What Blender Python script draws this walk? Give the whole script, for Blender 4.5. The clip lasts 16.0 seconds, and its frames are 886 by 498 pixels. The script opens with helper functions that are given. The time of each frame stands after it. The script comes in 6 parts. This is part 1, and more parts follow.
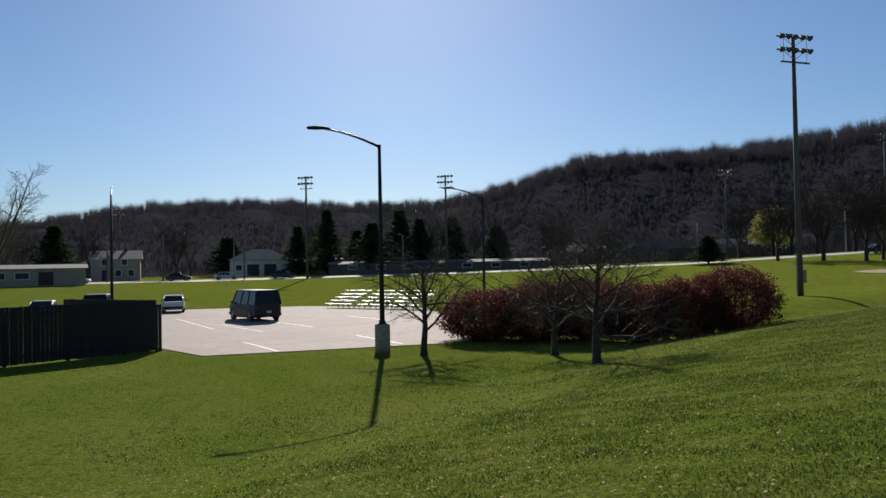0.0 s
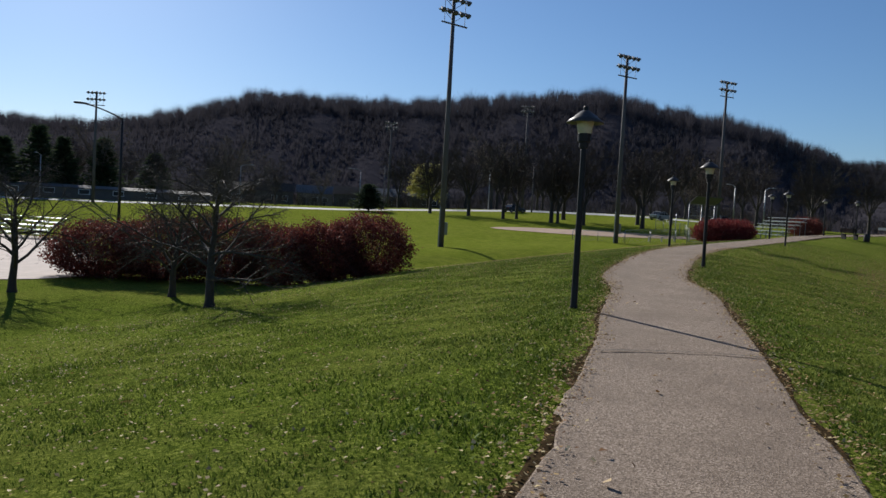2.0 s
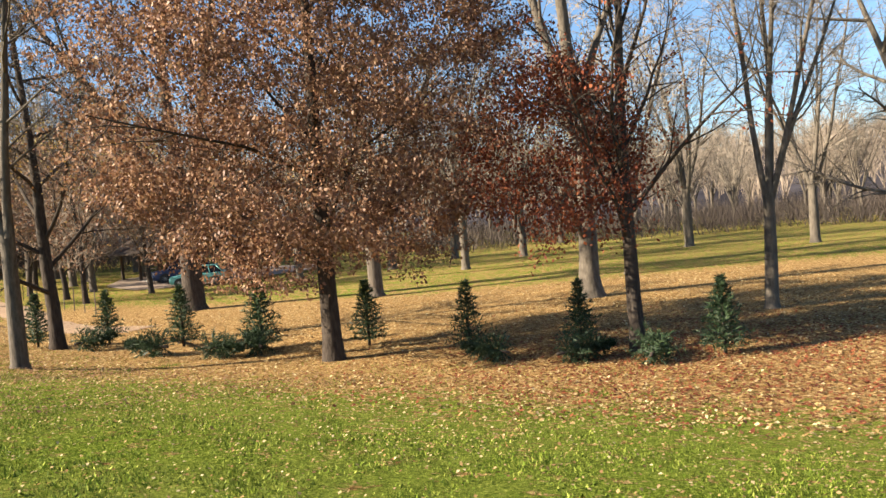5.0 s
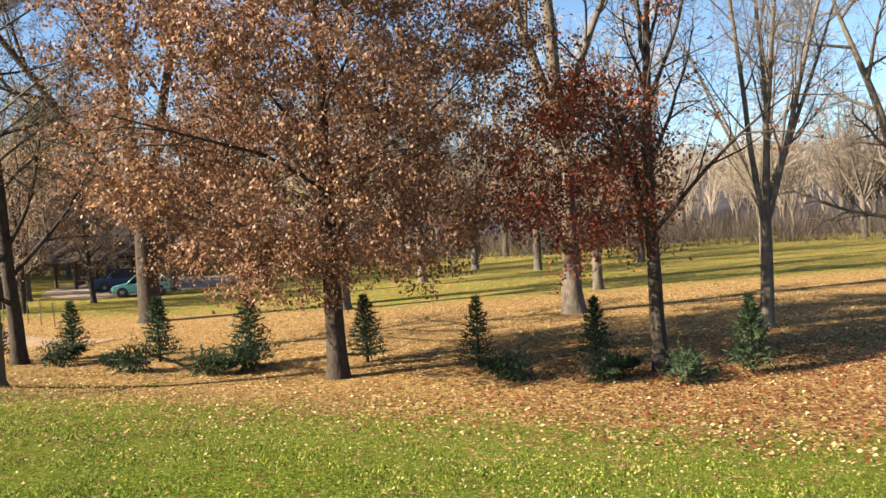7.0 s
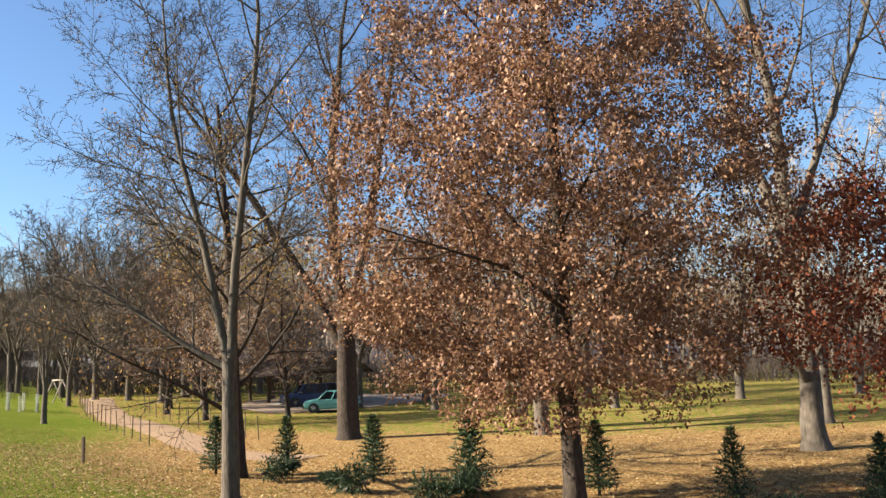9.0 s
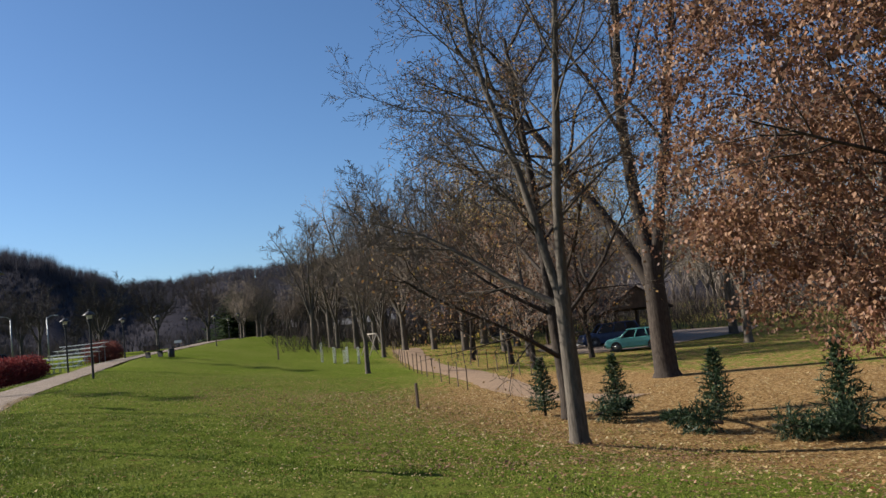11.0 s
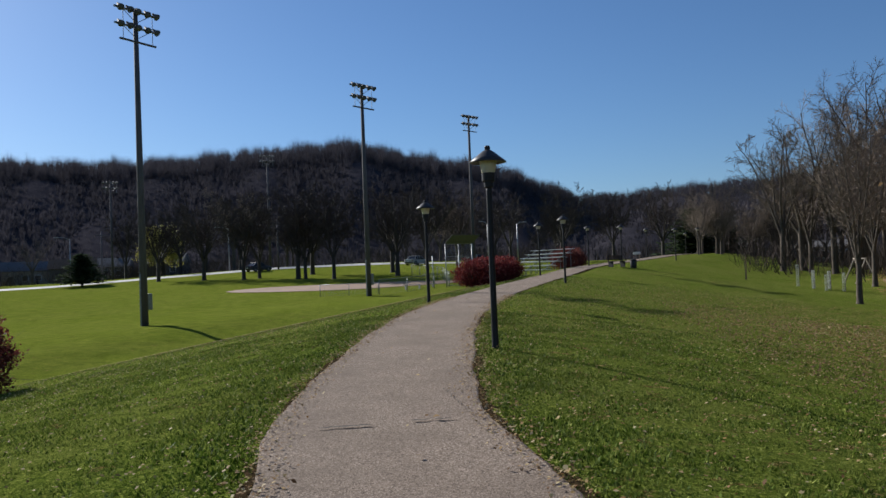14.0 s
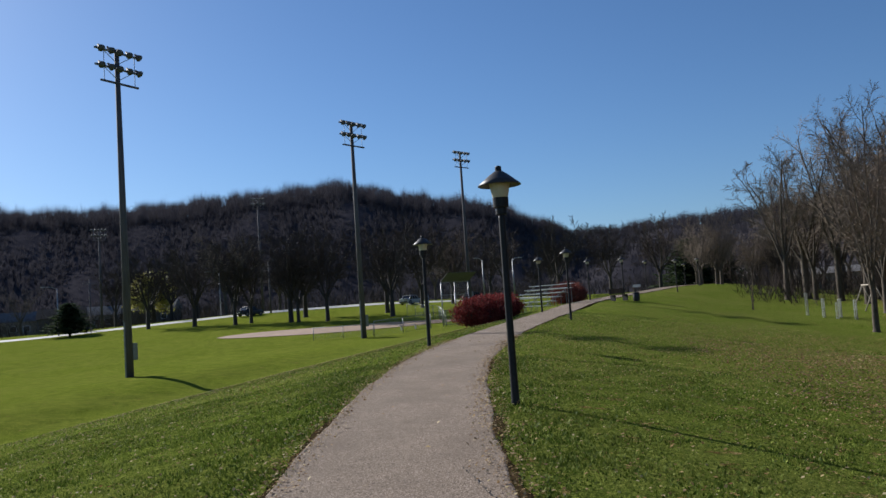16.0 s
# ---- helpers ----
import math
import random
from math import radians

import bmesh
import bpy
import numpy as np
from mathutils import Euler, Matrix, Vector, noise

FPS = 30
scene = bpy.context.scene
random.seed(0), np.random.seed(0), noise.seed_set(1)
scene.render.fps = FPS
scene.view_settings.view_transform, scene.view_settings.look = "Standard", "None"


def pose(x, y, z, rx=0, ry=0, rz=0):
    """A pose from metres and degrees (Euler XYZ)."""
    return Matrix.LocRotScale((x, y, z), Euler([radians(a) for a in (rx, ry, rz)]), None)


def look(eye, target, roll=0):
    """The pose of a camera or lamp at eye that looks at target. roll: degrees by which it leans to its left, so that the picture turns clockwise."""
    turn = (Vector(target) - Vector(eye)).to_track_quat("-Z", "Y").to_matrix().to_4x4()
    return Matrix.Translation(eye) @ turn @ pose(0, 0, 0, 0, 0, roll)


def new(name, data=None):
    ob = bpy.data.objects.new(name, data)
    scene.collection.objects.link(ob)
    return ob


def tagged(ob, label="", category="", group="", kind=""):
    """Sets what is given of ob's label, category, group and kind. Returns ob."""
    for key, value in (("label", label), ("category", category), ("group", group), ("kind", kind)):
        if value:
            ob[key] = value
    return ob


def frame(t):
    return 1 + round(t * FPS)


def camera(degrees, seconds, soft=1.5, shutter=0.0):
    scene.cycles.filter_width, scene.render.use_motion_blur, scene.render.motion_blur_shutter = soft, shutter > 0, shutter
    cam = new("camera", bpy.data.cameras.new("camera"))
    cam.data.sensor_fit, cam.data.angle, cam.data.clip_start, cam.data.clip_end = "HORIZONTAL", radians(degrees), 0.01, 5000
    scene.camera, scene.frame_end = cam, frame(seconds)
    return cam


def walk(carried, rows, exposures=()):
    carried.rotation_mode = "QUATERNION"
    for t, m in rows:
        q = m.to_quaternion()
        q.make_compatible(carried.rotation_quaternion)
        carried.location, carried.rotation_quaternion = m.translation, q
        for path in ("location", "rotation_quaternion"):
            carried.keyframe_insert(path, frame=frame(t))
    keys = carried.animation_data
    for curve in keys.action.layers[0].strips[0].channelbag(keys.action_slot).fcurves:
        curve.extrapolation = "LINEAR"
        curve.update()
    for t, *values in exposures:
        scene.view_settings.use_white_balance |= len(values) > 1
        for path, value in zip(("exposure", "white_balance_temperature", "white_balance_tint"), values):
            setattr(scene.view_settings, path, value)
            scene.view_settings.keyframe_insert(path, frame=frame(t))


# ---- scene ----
cam = camera(57.9, 16.0)
PATH = [
    (0, (1.173, -1.095, 1.259), (0.867, 0.881, 1.306), -1.1),
    (0.5, (1.45, -0.605, 1.219), (1.189, 1.374, 1.105), -1.7),
    (1, (1.783, -0.197, 1.183), (1.647, 1.792, 1.019), -1.9),
    (1.5, (2.182, 0.247, 1.212), (2.32, 2.238, 1.078), -1.3),
    (2, (2.675, 0.602, 1.224), (3.176, 2.536, 1.138), 3.2),
    (2.5, (3.106, 0.909, 1.201), (4.0, 2.696, 1.113), 2.7),
    (3, (3.497, 1.245, 1.216), (4.757, 2.793, 1.084), -1.0),
    (3.5, (3.857, 1.591, 1.207), (5.41, 2.845, 1.078), -2.5),
    (4, (4.24, 1.97, 1.2), (6.074, 2.761, 1.101), -3.3),
    (4.5, (4.554, 2.339, 1.211), (6.528, 2.656, 1.146), -3.5),
    (4.7, (4.672, 2.481, 1.203), (6.661, 2.675, 1.138), -4.1),
    (6.8, (5.427, 4.772, 1.429), (7.416, 4.586, 1.343), -4.9),
    (7, (5.463, 4.972, 1.44), (7.459, 4.847, 1.386), -3.6),
    (7.5, (5.614, 5.489, 1.491), (7.61, 5.536, 1.606), -1.0),
    (8, (5.79, 5.908, 1.529), (7.766, 6.018, 1.819), -0.1),
    (8.2, (5.899, 6.09, 1.527), (7.873, 6.197, 1.832), -1.1),
    (10.3, (7.23, 8.12, 1.4), (9.101, 8.802, 1.58), -4.5),
    (10.5, (7.307, 8.272, 1.391), (9.152, 9.02, 1.575), -5.1),
    (11, (7.659, 8.754, 1.386), (9.437, 9.653, 1.564), -6.3),
    (11.5, (7.975, 9.261, 1.34), (9.66, 10.336, 1.413), -7.3),
    (12, (8.255, 9.737, 1.306), (9.812, 10.991, 1.261), -11.3),
    (12.5, (8.49, 10.215, 1.328), (9.96, 11.567, 1.231), -12.0),
    (13, (8.678, 10.722, 1.346), (10.069, 12.156, 1.25), -8.9),
    (13.5, (8.903, 11.214, 1.336), (10.115, 12.805, 1.319), -4.8),
    (14, (9.09, 11.625, 1.355), (10.133, 13.331, 1.407), -2.3),
    (14.5, (9.273, 12.042, 1.393), (10.258, 13.78, 1.48), -3.2),
    (15, (9.503, 12.447, 1.393), (10.45, 14.205, 1.511), -4.5),
    (15.5, (9.736, 12.891, 1.38), (10.703, 14.636, 1.521), -4.0),
    (16, (9.944, 13.37, 1.431), (11.003, 15.06, 1.577), -4.0),
]
walk(cam, [(t, look(*p)) for t, *p in PATH],
     [(0, 0.35, 6400, 10), (2.0, 0.42, 6150, 10), (2.5, 0.65, 6150, 10), (3.5, 1.2, 6700, 10), (4.0, 1.25, 6600, 10), (4.6, 1.95, 7400, 10), (7.0, 2.0, 7600, 10), (8.2, 2.0, 7500, 10), (10.5, 1.15, 6450, 10), (11.0, 0.95, 6350, 10), (12.5, 1.1, 6500, 10), (13.5, 0.75, 6300, 10), (14.0, 0.48, 6000, 10), (14.5, 0.62, 6050, 10), (16, 0.55, 6000, 10)])

# ---- light ----
SUN_AZ, SUN_EL = -12.3, 27.2
world = bpy.data.worlds.new("sky")
scene.world = world
world.use_nodes = True
wn = world.node_tree.nodes
sky = wn.new("ShaderNodeTexSky")
sky.sky_type = "NISHITA"
sky.sun_disc = False
sky.sun_elevation, sky.sun_rotation = radians(SUN_EL), radians(SUN_AZ)
sky.air_density, sky.dust_density, sky.ozone_density = 1.0, 0.3, 6.5
wn["Background"].inputs[1].default_value = 0.062
world.node_tree.links.new(sky.outputs[0], wn["Background"].inputs[0])
sun_data = bpy.data.lights.new("sun", "SUN")
sun_data.energy, sun_data.angle, sun_data.color = 5.0, radians(0.5), (1.0, 0.93, 0.82)
sun = new("sun", sun_data)
a, e = radians(SUN_AZ), radians(SUN_EL)
sun.matrix_world = look((40 * math.sin(a), 40 * math.cos(a), 20), (0, 0, 20 - 40 * math.tan(e)))

# ---- materials ----


def principled(name, rough=0.7, metal=0.0, spec=0.5):
    m = bpy.data.materials.new(name)
    m.use_nodes = True
    b = m.node_tree.nodes["Principled BSDF"]
    b.inputs["Roughness"].default_value = rough
    b.inputs["Metallic"].default_value = metal
    b.inputs["Specular IOR Level"].default_value = spec
    return m, m.node_tree.nodes, m.node_tree.links, b


def add_noise(nodes, links, scale, detail=6.0, rough=0.6, coord=None, stretch=None):
    if coord is None:
        coord = nodes.new("ShaderNodeTexCoord").outputs["Object"]
    if stretch:
        mp = nodes.new("ShaderNodeMapping")
        mp.inputs["Scale"].default_value = stretch
        links.new(coord, mp.inputs[0])
        coord = mp.outputs[0]
    n = nodes.new("ShaderNodeTexNoise")
    n.inputs["Scale"].default_value, n.inputs["Detail"].default_value, n.inputs["Roughness"].default_value = scale, detail, rough
    links.new(coord, n.inputs["Vector"])
    return n.outputs[0]


def add_ramp(nodes, links, fac, stops):
    r = nodes.new("ShaderNodeValToRGB")
    el = r.color_ramp.elements
    while len(el) < len(stops):
        el.new(0.5)
    for q, (p, c) in zip(el, stops):
        q.position, q.color = p, (*c, 1)
    links.new(fac, r.inputs[0])
    return r.outputs[0]


def add_mix(nodes, links, fac, c1, c2, blend="MIX"):
    m = nodes.new("ShaderNodeMix")
    m.data_type, m.blend_type = "RGBA", blend
    for src, slot in ((fac, 0), (c1, 6), (c2, 7)):
        if isinstance(src, (int, float)):
            m.inputs[slot].default_value = src
        elif isinstance(src, tuple):
            m.inputs[slot].default_value = (*src, 1)
        else:
            links.new(src, m.inputs[slot])
    return m.outputs[2]


def add_bump(nodes, links, b, height, strength=0.4, dist=0.02):
    n = nodes.new("ShaderNodeBump")
    n.inputs["Strength"].default_value, n.inputs["Distance"].default_value = strength, dist
    links.new(height, n.inputs["Height"])
    links.new(n.outputs[0], b.inputs["Normal"])


def surface(name, dark, light, scale=8.0, rough=0.7, metal=0.0, bump=0.3, dist=0.01, spec=0.5, wear=None, stretch=None):
    """Two tones at two scales, with fine relief; wear: a third colour in worn spots."""
    m, n, l, b = principled(name, rough, metal, spec)
    fine = add_noise(n, l, scale, stretch=stretch)
    coarse = add_noise(n, l, scale * 0.13, 3.0, stretch=stretch)
    c = add_ramp(n, l, fine, [(0.3, dark), (0.7, light)])
    mid = tuple((p + q) / 2 for p, q in zip(dark, light))
    c = add_mix(n, l, add_ramp(n, l, coarse, [(0.42, (0, 0, 0)), (0.62, (0.6, 0.6, 0.6))]), c, tuple(v * 0.8 for v in mid))
    if wear:
        c = add_mix(n, l, add_ramp(n, l, add_noise(n, l, scale * 0.6, 8.0), [(0.60, (0, 0, 0)), (0.68, (1, 1, 1))]), c, wear)
    l.new(c, b.inputs["Base Color"])
    add_bump(n, l, b, fine, bump, dist)
    return m


def leafy(name, colours, rough=0.6, translucent=0.35, spec=0.25, big=0.35):
    """Leaves: every leaf its own tone, some light passing through, patches over the crown."""
    m, n, l, b = principled(name, rough, 0.0, spec)
    geo = n.new("ShaderNodeNewGeometry")
    k = len(colours)
    c = add_ramp(n, l, geo.outputs["Random Per Island"], [(i / (k - 1), q) for i, q in enumerate(colours)])
    patch = add_noise(n, l, big, 3.0)
    mean = tuple(sum(q[i] for q in colours) / k for i in range(3))
    c = add_mix(n, l, add_ramp(n, l, patch, [(0.4, (0, 0, 0)), (0.65, (0.65, 0.65, 0.65))]), c, tuple(v * 0.7 for v in mean))
    l.new(c, b.inputs["Base Color"])
    t = n.new("ShaderNodeBsdfTranslucent")
    l.new(c, t.inputs[0])
    mixer = n.new("ShaderNodeMixShader")
    mixer.inputs[0].default_value = translucent
    l.new(b.outputs[0], mixer.inputs[1])
    l.new(t.outputs[0], mixer.inputs[2])
    l.new(mixer.outputs[0], n["Material Output"].inputs[0])
    return m


def ground_material():
    m, n, l, b = principled("lawn", 0.95, 0.0, 0.0)
    co = n.new("ShaderNodeTexCoord").outputs["Object"]
    fine = add_noise(n, l, 26.0, 8.0, 0.75, co)
    mid = add_noise(n, l, 3.2, 5.0, 0.6, co)
    wide = add_noise(n, l, 0.22, 4.0, 0.55, co)
    grass = add_ramp(n, l, fine, [(0.34, (0.018, 0.032, 0.004)), (0.5, (0.098, 0.138, 0.016)), (0.64, (0.32, 0.35, 0.072))])
    grass = add_mix(n, l, add_ramp(n, l, wide, [(0.38, (0, 0, 0)), (0.62, (0.45, 0.45, 0.45))]), grass, (0.185, 0.19, 0.046))
    grass = add_mix(n, l, add_ramp(n, l, mid, [(0.55, (0, 0, 0)), (0.66, (0.75, 0.75, 0.75))]), grass, (0.055, 0.080, 0.014))
    tuft = add_noise(n, l, 9.0, 4.0, 0.7, co)
    grass = add_mix(n, l, add_ramp(n, l, tuft, [(0.52, (0, 0, 0)), (0.60, (0.42, 0.42, 0.42))]), grass, (0.026, 0.052, 0.009))
    grass = add_mix(n, l, add_ramp(n, l, tuft, [(0.30, (0.6, 0.6, 0.6)), (0.42, (0, 0, 0))]), grass, (0.26, 0.29, 0.075))
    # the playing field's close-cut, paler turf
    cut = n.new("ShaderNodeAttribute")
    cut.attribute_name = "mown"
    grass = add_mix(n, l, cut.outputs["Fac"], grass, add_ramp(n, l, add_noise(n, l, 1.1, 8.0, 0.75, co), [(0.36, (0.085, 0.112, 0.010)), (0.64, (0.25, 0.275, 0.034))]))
    vor = n.new("ShaderNodeTexVoronoi")
    vor.inputs["Scale"].default_value = 14.0
    l.new(co, vor.inputs["Vector"])
    dry = add_ramp(n, l, vor.outputs["Color"], [(0.15, (0.11, 0.052, 0.024)), (0.45, (0.27, 0.150, 0.062)), (0.8, (0.47, 0.32, 0.15))])
    dry = add_mix(n, l, add_ramp(n, l, fine, [(0.35, (0.55, 0.55, 0.55)), (0.6, (0, 0, 0))]), dry, (0.16, 0.11, 0.04))
    at = n.new("ShaderNodeAttribute")
    at.attribute_name = "litter"
    # ragged edge between lawn and fallen leaves
    add = n.new("ShaderNodeMath")
    add.operation = "MULTIPLY_ADD"
    l.new(mid, add.inputs[0])
    add.inputs[1].default_value = 1.4
    l.new(at.outputs["Fac"], add.inputs[2])
    sub = n.new("ShaderNodeMath")
    sub.operation = "MULTIPLY_ADD"
    l.new(fine, sub.inputs[0])
    sub.inputs[1].default_value = 0.7
    l.new(add.outputs[0], sub.inputs[2])
    mask = add_ramp(n, l, sub.outputs[0], [(0.98, (0, 0, 0)), (1.0, (1, 1, 1))])
    n[-1].color_ramp.elements[0].position = 0.86
    c = add_mix(n, l, mask, grass, dry)
    l.new(c, b.inputs["Base Color"])
    add_bump(n, l, b, fine, 0.9, 0.05)
    return m


def path_material():
    m, n, l, b = principled("path_asphalt", 0.95, 0.0, 0.12)
    co = n.new("ShaderNodeTexCoord").outputs["Object"]
    vor = n.new("ShaderNodeTexVoronoi")
    vor.inputs["Scale"].default_value = 95.0
    l.new(co, vor.inputs["Vector"])
    stones = add_ramp(n, l, vor.outputs["Color"], [(0.1, (0.095, 0.070, 0.051)), (0.5, (0.212, 0.162, 0.122)), (0.9, (0.41, 0.33, 0.26))])
    patch = add_noise(n, l, 0.8, 6.0, 0.65, co)
    c = add_mix(n, l, add_ramp(n, l, patch, [(0.42, (0, 0, 0)), (0.68, (0.55, 0.55, 0.55))]), stones, (0.140, 0.106, 0.079))
    streak = add_noise(n, l, 5.0, 6.0, 0.7, co)
    c = add_mix(n, l, add_ramp(n, l, streak, [(0.58, (0, 0, 0)), (0.75, (0.5, 0.5, 0.5))]), c, (0.29, 0.228, 0.175))
    l.new(c, b.inputs["Base Color"])
    add_bump(n, l, b, vor.outputs["Distance"], 0.5, 0.01)
    return m


def glassy(name, tint=(0.012, 0.013, 0.015), rough=0.12):
    m, n, l, b = principled(name, rough, 0.0, 0.3)
    b.inputs["Base Color"].default_value = (*tint, 1)
    return m


def chainlink(name):
    m, n, l, b = principled(name, 0.45, 0.8, 0.5)
    l.new(add_ramp(n, l, add_noise(n, l, 4.0), [(0.3, (0.30, 0.31, 0.32)), (0.7, (0.45, 0.46, 0.47))]), b.inputs["Base Color"])
    return m


LAWN = ground_material()
PATHM = path_material()
BLADE = leafy("grass_blades", [(0.015, 0.031, 0.004), (0.062, 0.110, 0.011), (0.155, 0.220, 0.025), (0.40, 0.43, 0.095)], 0.6, 0.15, 0.05, 0.6)
FALLEN = leafy("fallen_leaves", [(0.11, 0.05, 0.022), (0.22, 0.11, 0.042), (0.36, 0.225, 0.085), (0.48, 0.36, 0.16), (0.62, 0.52, 0.30), (0.26, 0.13, 0.06)], 0.7, 0.2, 0.12, 0.5)
OAKLEAF = leafy("oak_leaves", [(0.072, 0.033, 0.024), (0.16, 0.075, 0.046), (0.27, 0.138, 0.080), (0.41, 0.25, 0.145), (0.13, 0.058, 0.040)], 0.55, 0.3, 0.25)
REDLEAF = leafy("red_oak_leaves", [(0.085, 0.024, 0.018), (0.19, 0.050, 0.028), (0.31, 0.100, 0.045), (0.14, 0.054, 0.032)], 0.65, 0.3, 0.1)
TANLEAF = leafy("tan_leaves", [(0.10, 0.045, 0.025), (0.22, 0.11, 0.05), (0.36, 0.21, 0.09), (0.45, 0.30, 0.06), (0.15, 0.06, 0.035)], 0.6, 0.35)
YELLEAF = leafy("yellow_leaves", [(0.28, 0.21, 0.06), (0.42, 0.33, 0.09), (0.33, 0.20, 0.07)], 0.5, 0.4)
BUSHLEAF = leafy("burning_bush_leaves", [(0.065, 0.020, 0.020), (0.13, 0.032, 0.028), (0.24, 0.07, 0.052), (0.10, 0.042, 0.032)], 0.7, 0.3, 0.08, 0.8)
HEDGELEAF = leafy("red_hedge_leaves", [(0.075, 0.012, 0.015), (0.15, 0.024, 0.026), (0.26, 0.06, 0.05), (0.10, 0.018, 0.02)], 0.7, 0.35, 0.08, 0.8)
NEEDLE = leafy("fir_needles", [(0.013, 0.028, 0.012), (0.028, 0.054, 0.024), (0.055, 0.088, 0.036)], 0.55, 0.2, 0.3, 1.5)
DARKPINE = leafy("dark_pine_needles", [(0.026, 0.042, 0.026), (0.050, 0.072, 0.038), (0.075, 0.100, 0.048)], 0.9, 0.3, 0.05)
WILLOW = leafy("willow_leaves", [(0.30, 0.27, 0.07), (0.44, 0.40, 0.12), (0.26, 0.27, 0.08)], 0.6, 0.35)
BARK = surface("grey_brown_bark", (0.022, 0.017, 0.014), (0.080, 0.064, 0.052), 14.0, 0.95, bump=0.9, dist=0.03, spec=0.1, stretch=(1, 1, 0.25))
DARKBARK = surface("dark_bark", (0.024, 0.019, 0.016), (0.065, 0.052, 0.044), 14.0, 0.9, bump=0.8, dist=0.02, stretch=(1, 1, 0.25))
GREYBARK = surface("grey_maple_bark", (0.052, 0.043, 0.035), (0.155, 0.130, 0.105), 14.0, 0.95, bump=0.9, dist=0.03, spec=0.1, stretch=(1, 1, 0.25))
PALEBARK = surface("pale_bark", (0.060, 0.050, 0.040), (0.165, 0.140, 0.112), 9.0, 0.95, bump=0.8, dist=0.03, spec=0.1, stretch=(1, 1, 0.3))
TWIG = surface("twigs", (0.072, 0.058, 0.047), (0.175, 0.140, 0.113), 5.0, 0.95, spec=0.1)
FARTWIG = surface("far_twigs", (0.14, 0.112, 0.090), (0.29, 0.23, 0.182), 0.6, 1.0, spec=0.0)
# paler copy of the twigs; on far trees it carries sunlight in its colour
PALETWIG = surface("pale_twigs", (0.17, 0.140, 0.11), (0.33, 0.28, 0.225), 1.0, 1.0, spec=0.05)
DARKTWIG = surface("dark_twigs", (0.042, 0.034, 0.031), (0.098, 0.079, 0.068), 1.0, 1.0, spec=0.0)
# distance haze put into the hill's bluish-grey tones; translucency lifts backlit trees
HAZYWOOD = leafy("hill_wood", [(0.064, 0.060, 0.070), (0.072, 0.067, 0.077), (0.079, 0.073, 0.081), (0.068, 0.063, 0.072)], 1.0, 0.28, 0.0, 0.012)
HAZYSOIL = surface("hazy_hill_litter", (0.034, 0.032, 0.038), (0.060, 0.055, 0.062), 0.16, 1.0, spec=0.0)
LAMPBLACK = surface("black_painted_metal", (0.010, 0.010, 0.011), (0.022, 0.022, 0.024), 30.0, 0.5, 0.0, 0.12, 0.002, 0.25, wear=(0.03, 0.028, 0.027))
HATMETAL = surface("weathered_lamp_hat", (0.028, 0.026, 0.026), (0.060, 0.055, 0.054), 20.0, 0.5, 0.0, 0.1, 0.002, 0.35)
FROST = surface("frosted_lamp_glass", (0.50, 0.46, 0.36), (0.66, 0.62, 0.52), 6.0, 0.35, bump=0.05)
FLOOD = surface("dull_grey_floodlight", (0.07, 0.075, 0.085), (0.12, 0.125, 0.14), 10.0, 0.7, 0.0, spec=0.2)
WOODPOLE = surface("weathered_pole_wood", (0.056, 0.050, 0.054), (0.120, 0.108, 0.112), 10.0, 0.85, bump=0.6, stretch=(1, 1, 0.08))
GALV = surface("galvanised_steel", (0.20, 0.21, 0.22), (0.36, 0.37, 0.38), 8.0, 0.5, 0.7, 0.1)
ALU = surface("bare_aluminium", (0.62, 0.62, 0.63), (0.80, 0.80, 0.80), 12.0, 0.3, 0.85, 0.08)
CONCRETE = surface("concrete", (0.23, 0.22, 0.205), (0.36, 0.345, 0.32), 7.0, 0.9, bump=0.4, wear=(0.17, 0.16, 0.15))
LOTM = surface("pale_parking_asphalt", (0.205, 0.152, 0.126), (0.315, 0.240, 0.205), 2.2, 0.88, bump=0.3)
LINE = surface("worn_white_paint", (0.48, 0.45, 0.40), (0.72, 0.70, 0.66), 9.0, 0.7, wear=(0.35, 0.31, 0.28))
ROADM = surface("pale_road", (0.30, 0.29, 0.28), (0.44, 0.43, 0.42), 0.8, 0.85)
DIRT = surface("infield_dirt", (0.22, 0.14, 0.088), (0.35, 0.23, 0.155), 1.2, 0.95)
TRAILM = surface("wood_chip_trail", (0.15, 0.085, 0.045), (0.36, 0.235, 0.135), 7.0, 0.95, bump=0.8)
FENCEWOOD = surface("black_stained_wood", (0.008, 0.007, 0.007), (0.022, 0.019, 0.018), 12.0, 0.8, bump=0.4, stretch=(1, 1, 0.15))
RUBBER = surface("tyre_rubber", (0.012, 0.012, 0.012), (0.03, 0.03, 0.03), 20.0, 0.85)
GLASS = glassy("dark_car_glass")
HUB = surface("wheel_rim_metal", (0.30, 0.30, 0.31), (0.50, 0.50, 0.51), 15.0, 0.35, 0.8)
PLASTIC = surface("dark_plastic", (0.018, 0.018, 0.019), (0.04, 0.04, 0.042), 20.0, 0.6)
REDLENS = surface("red_lens", (0.25, 0.01, 0.01), (0.35, 0.02, 0.02), 10.0, 0.2)
CLEARLENS = surface("clear_lens", (0.55, 0.55, 0.55), (0.7, 0.7, 0.7), 10.0, 0.15)
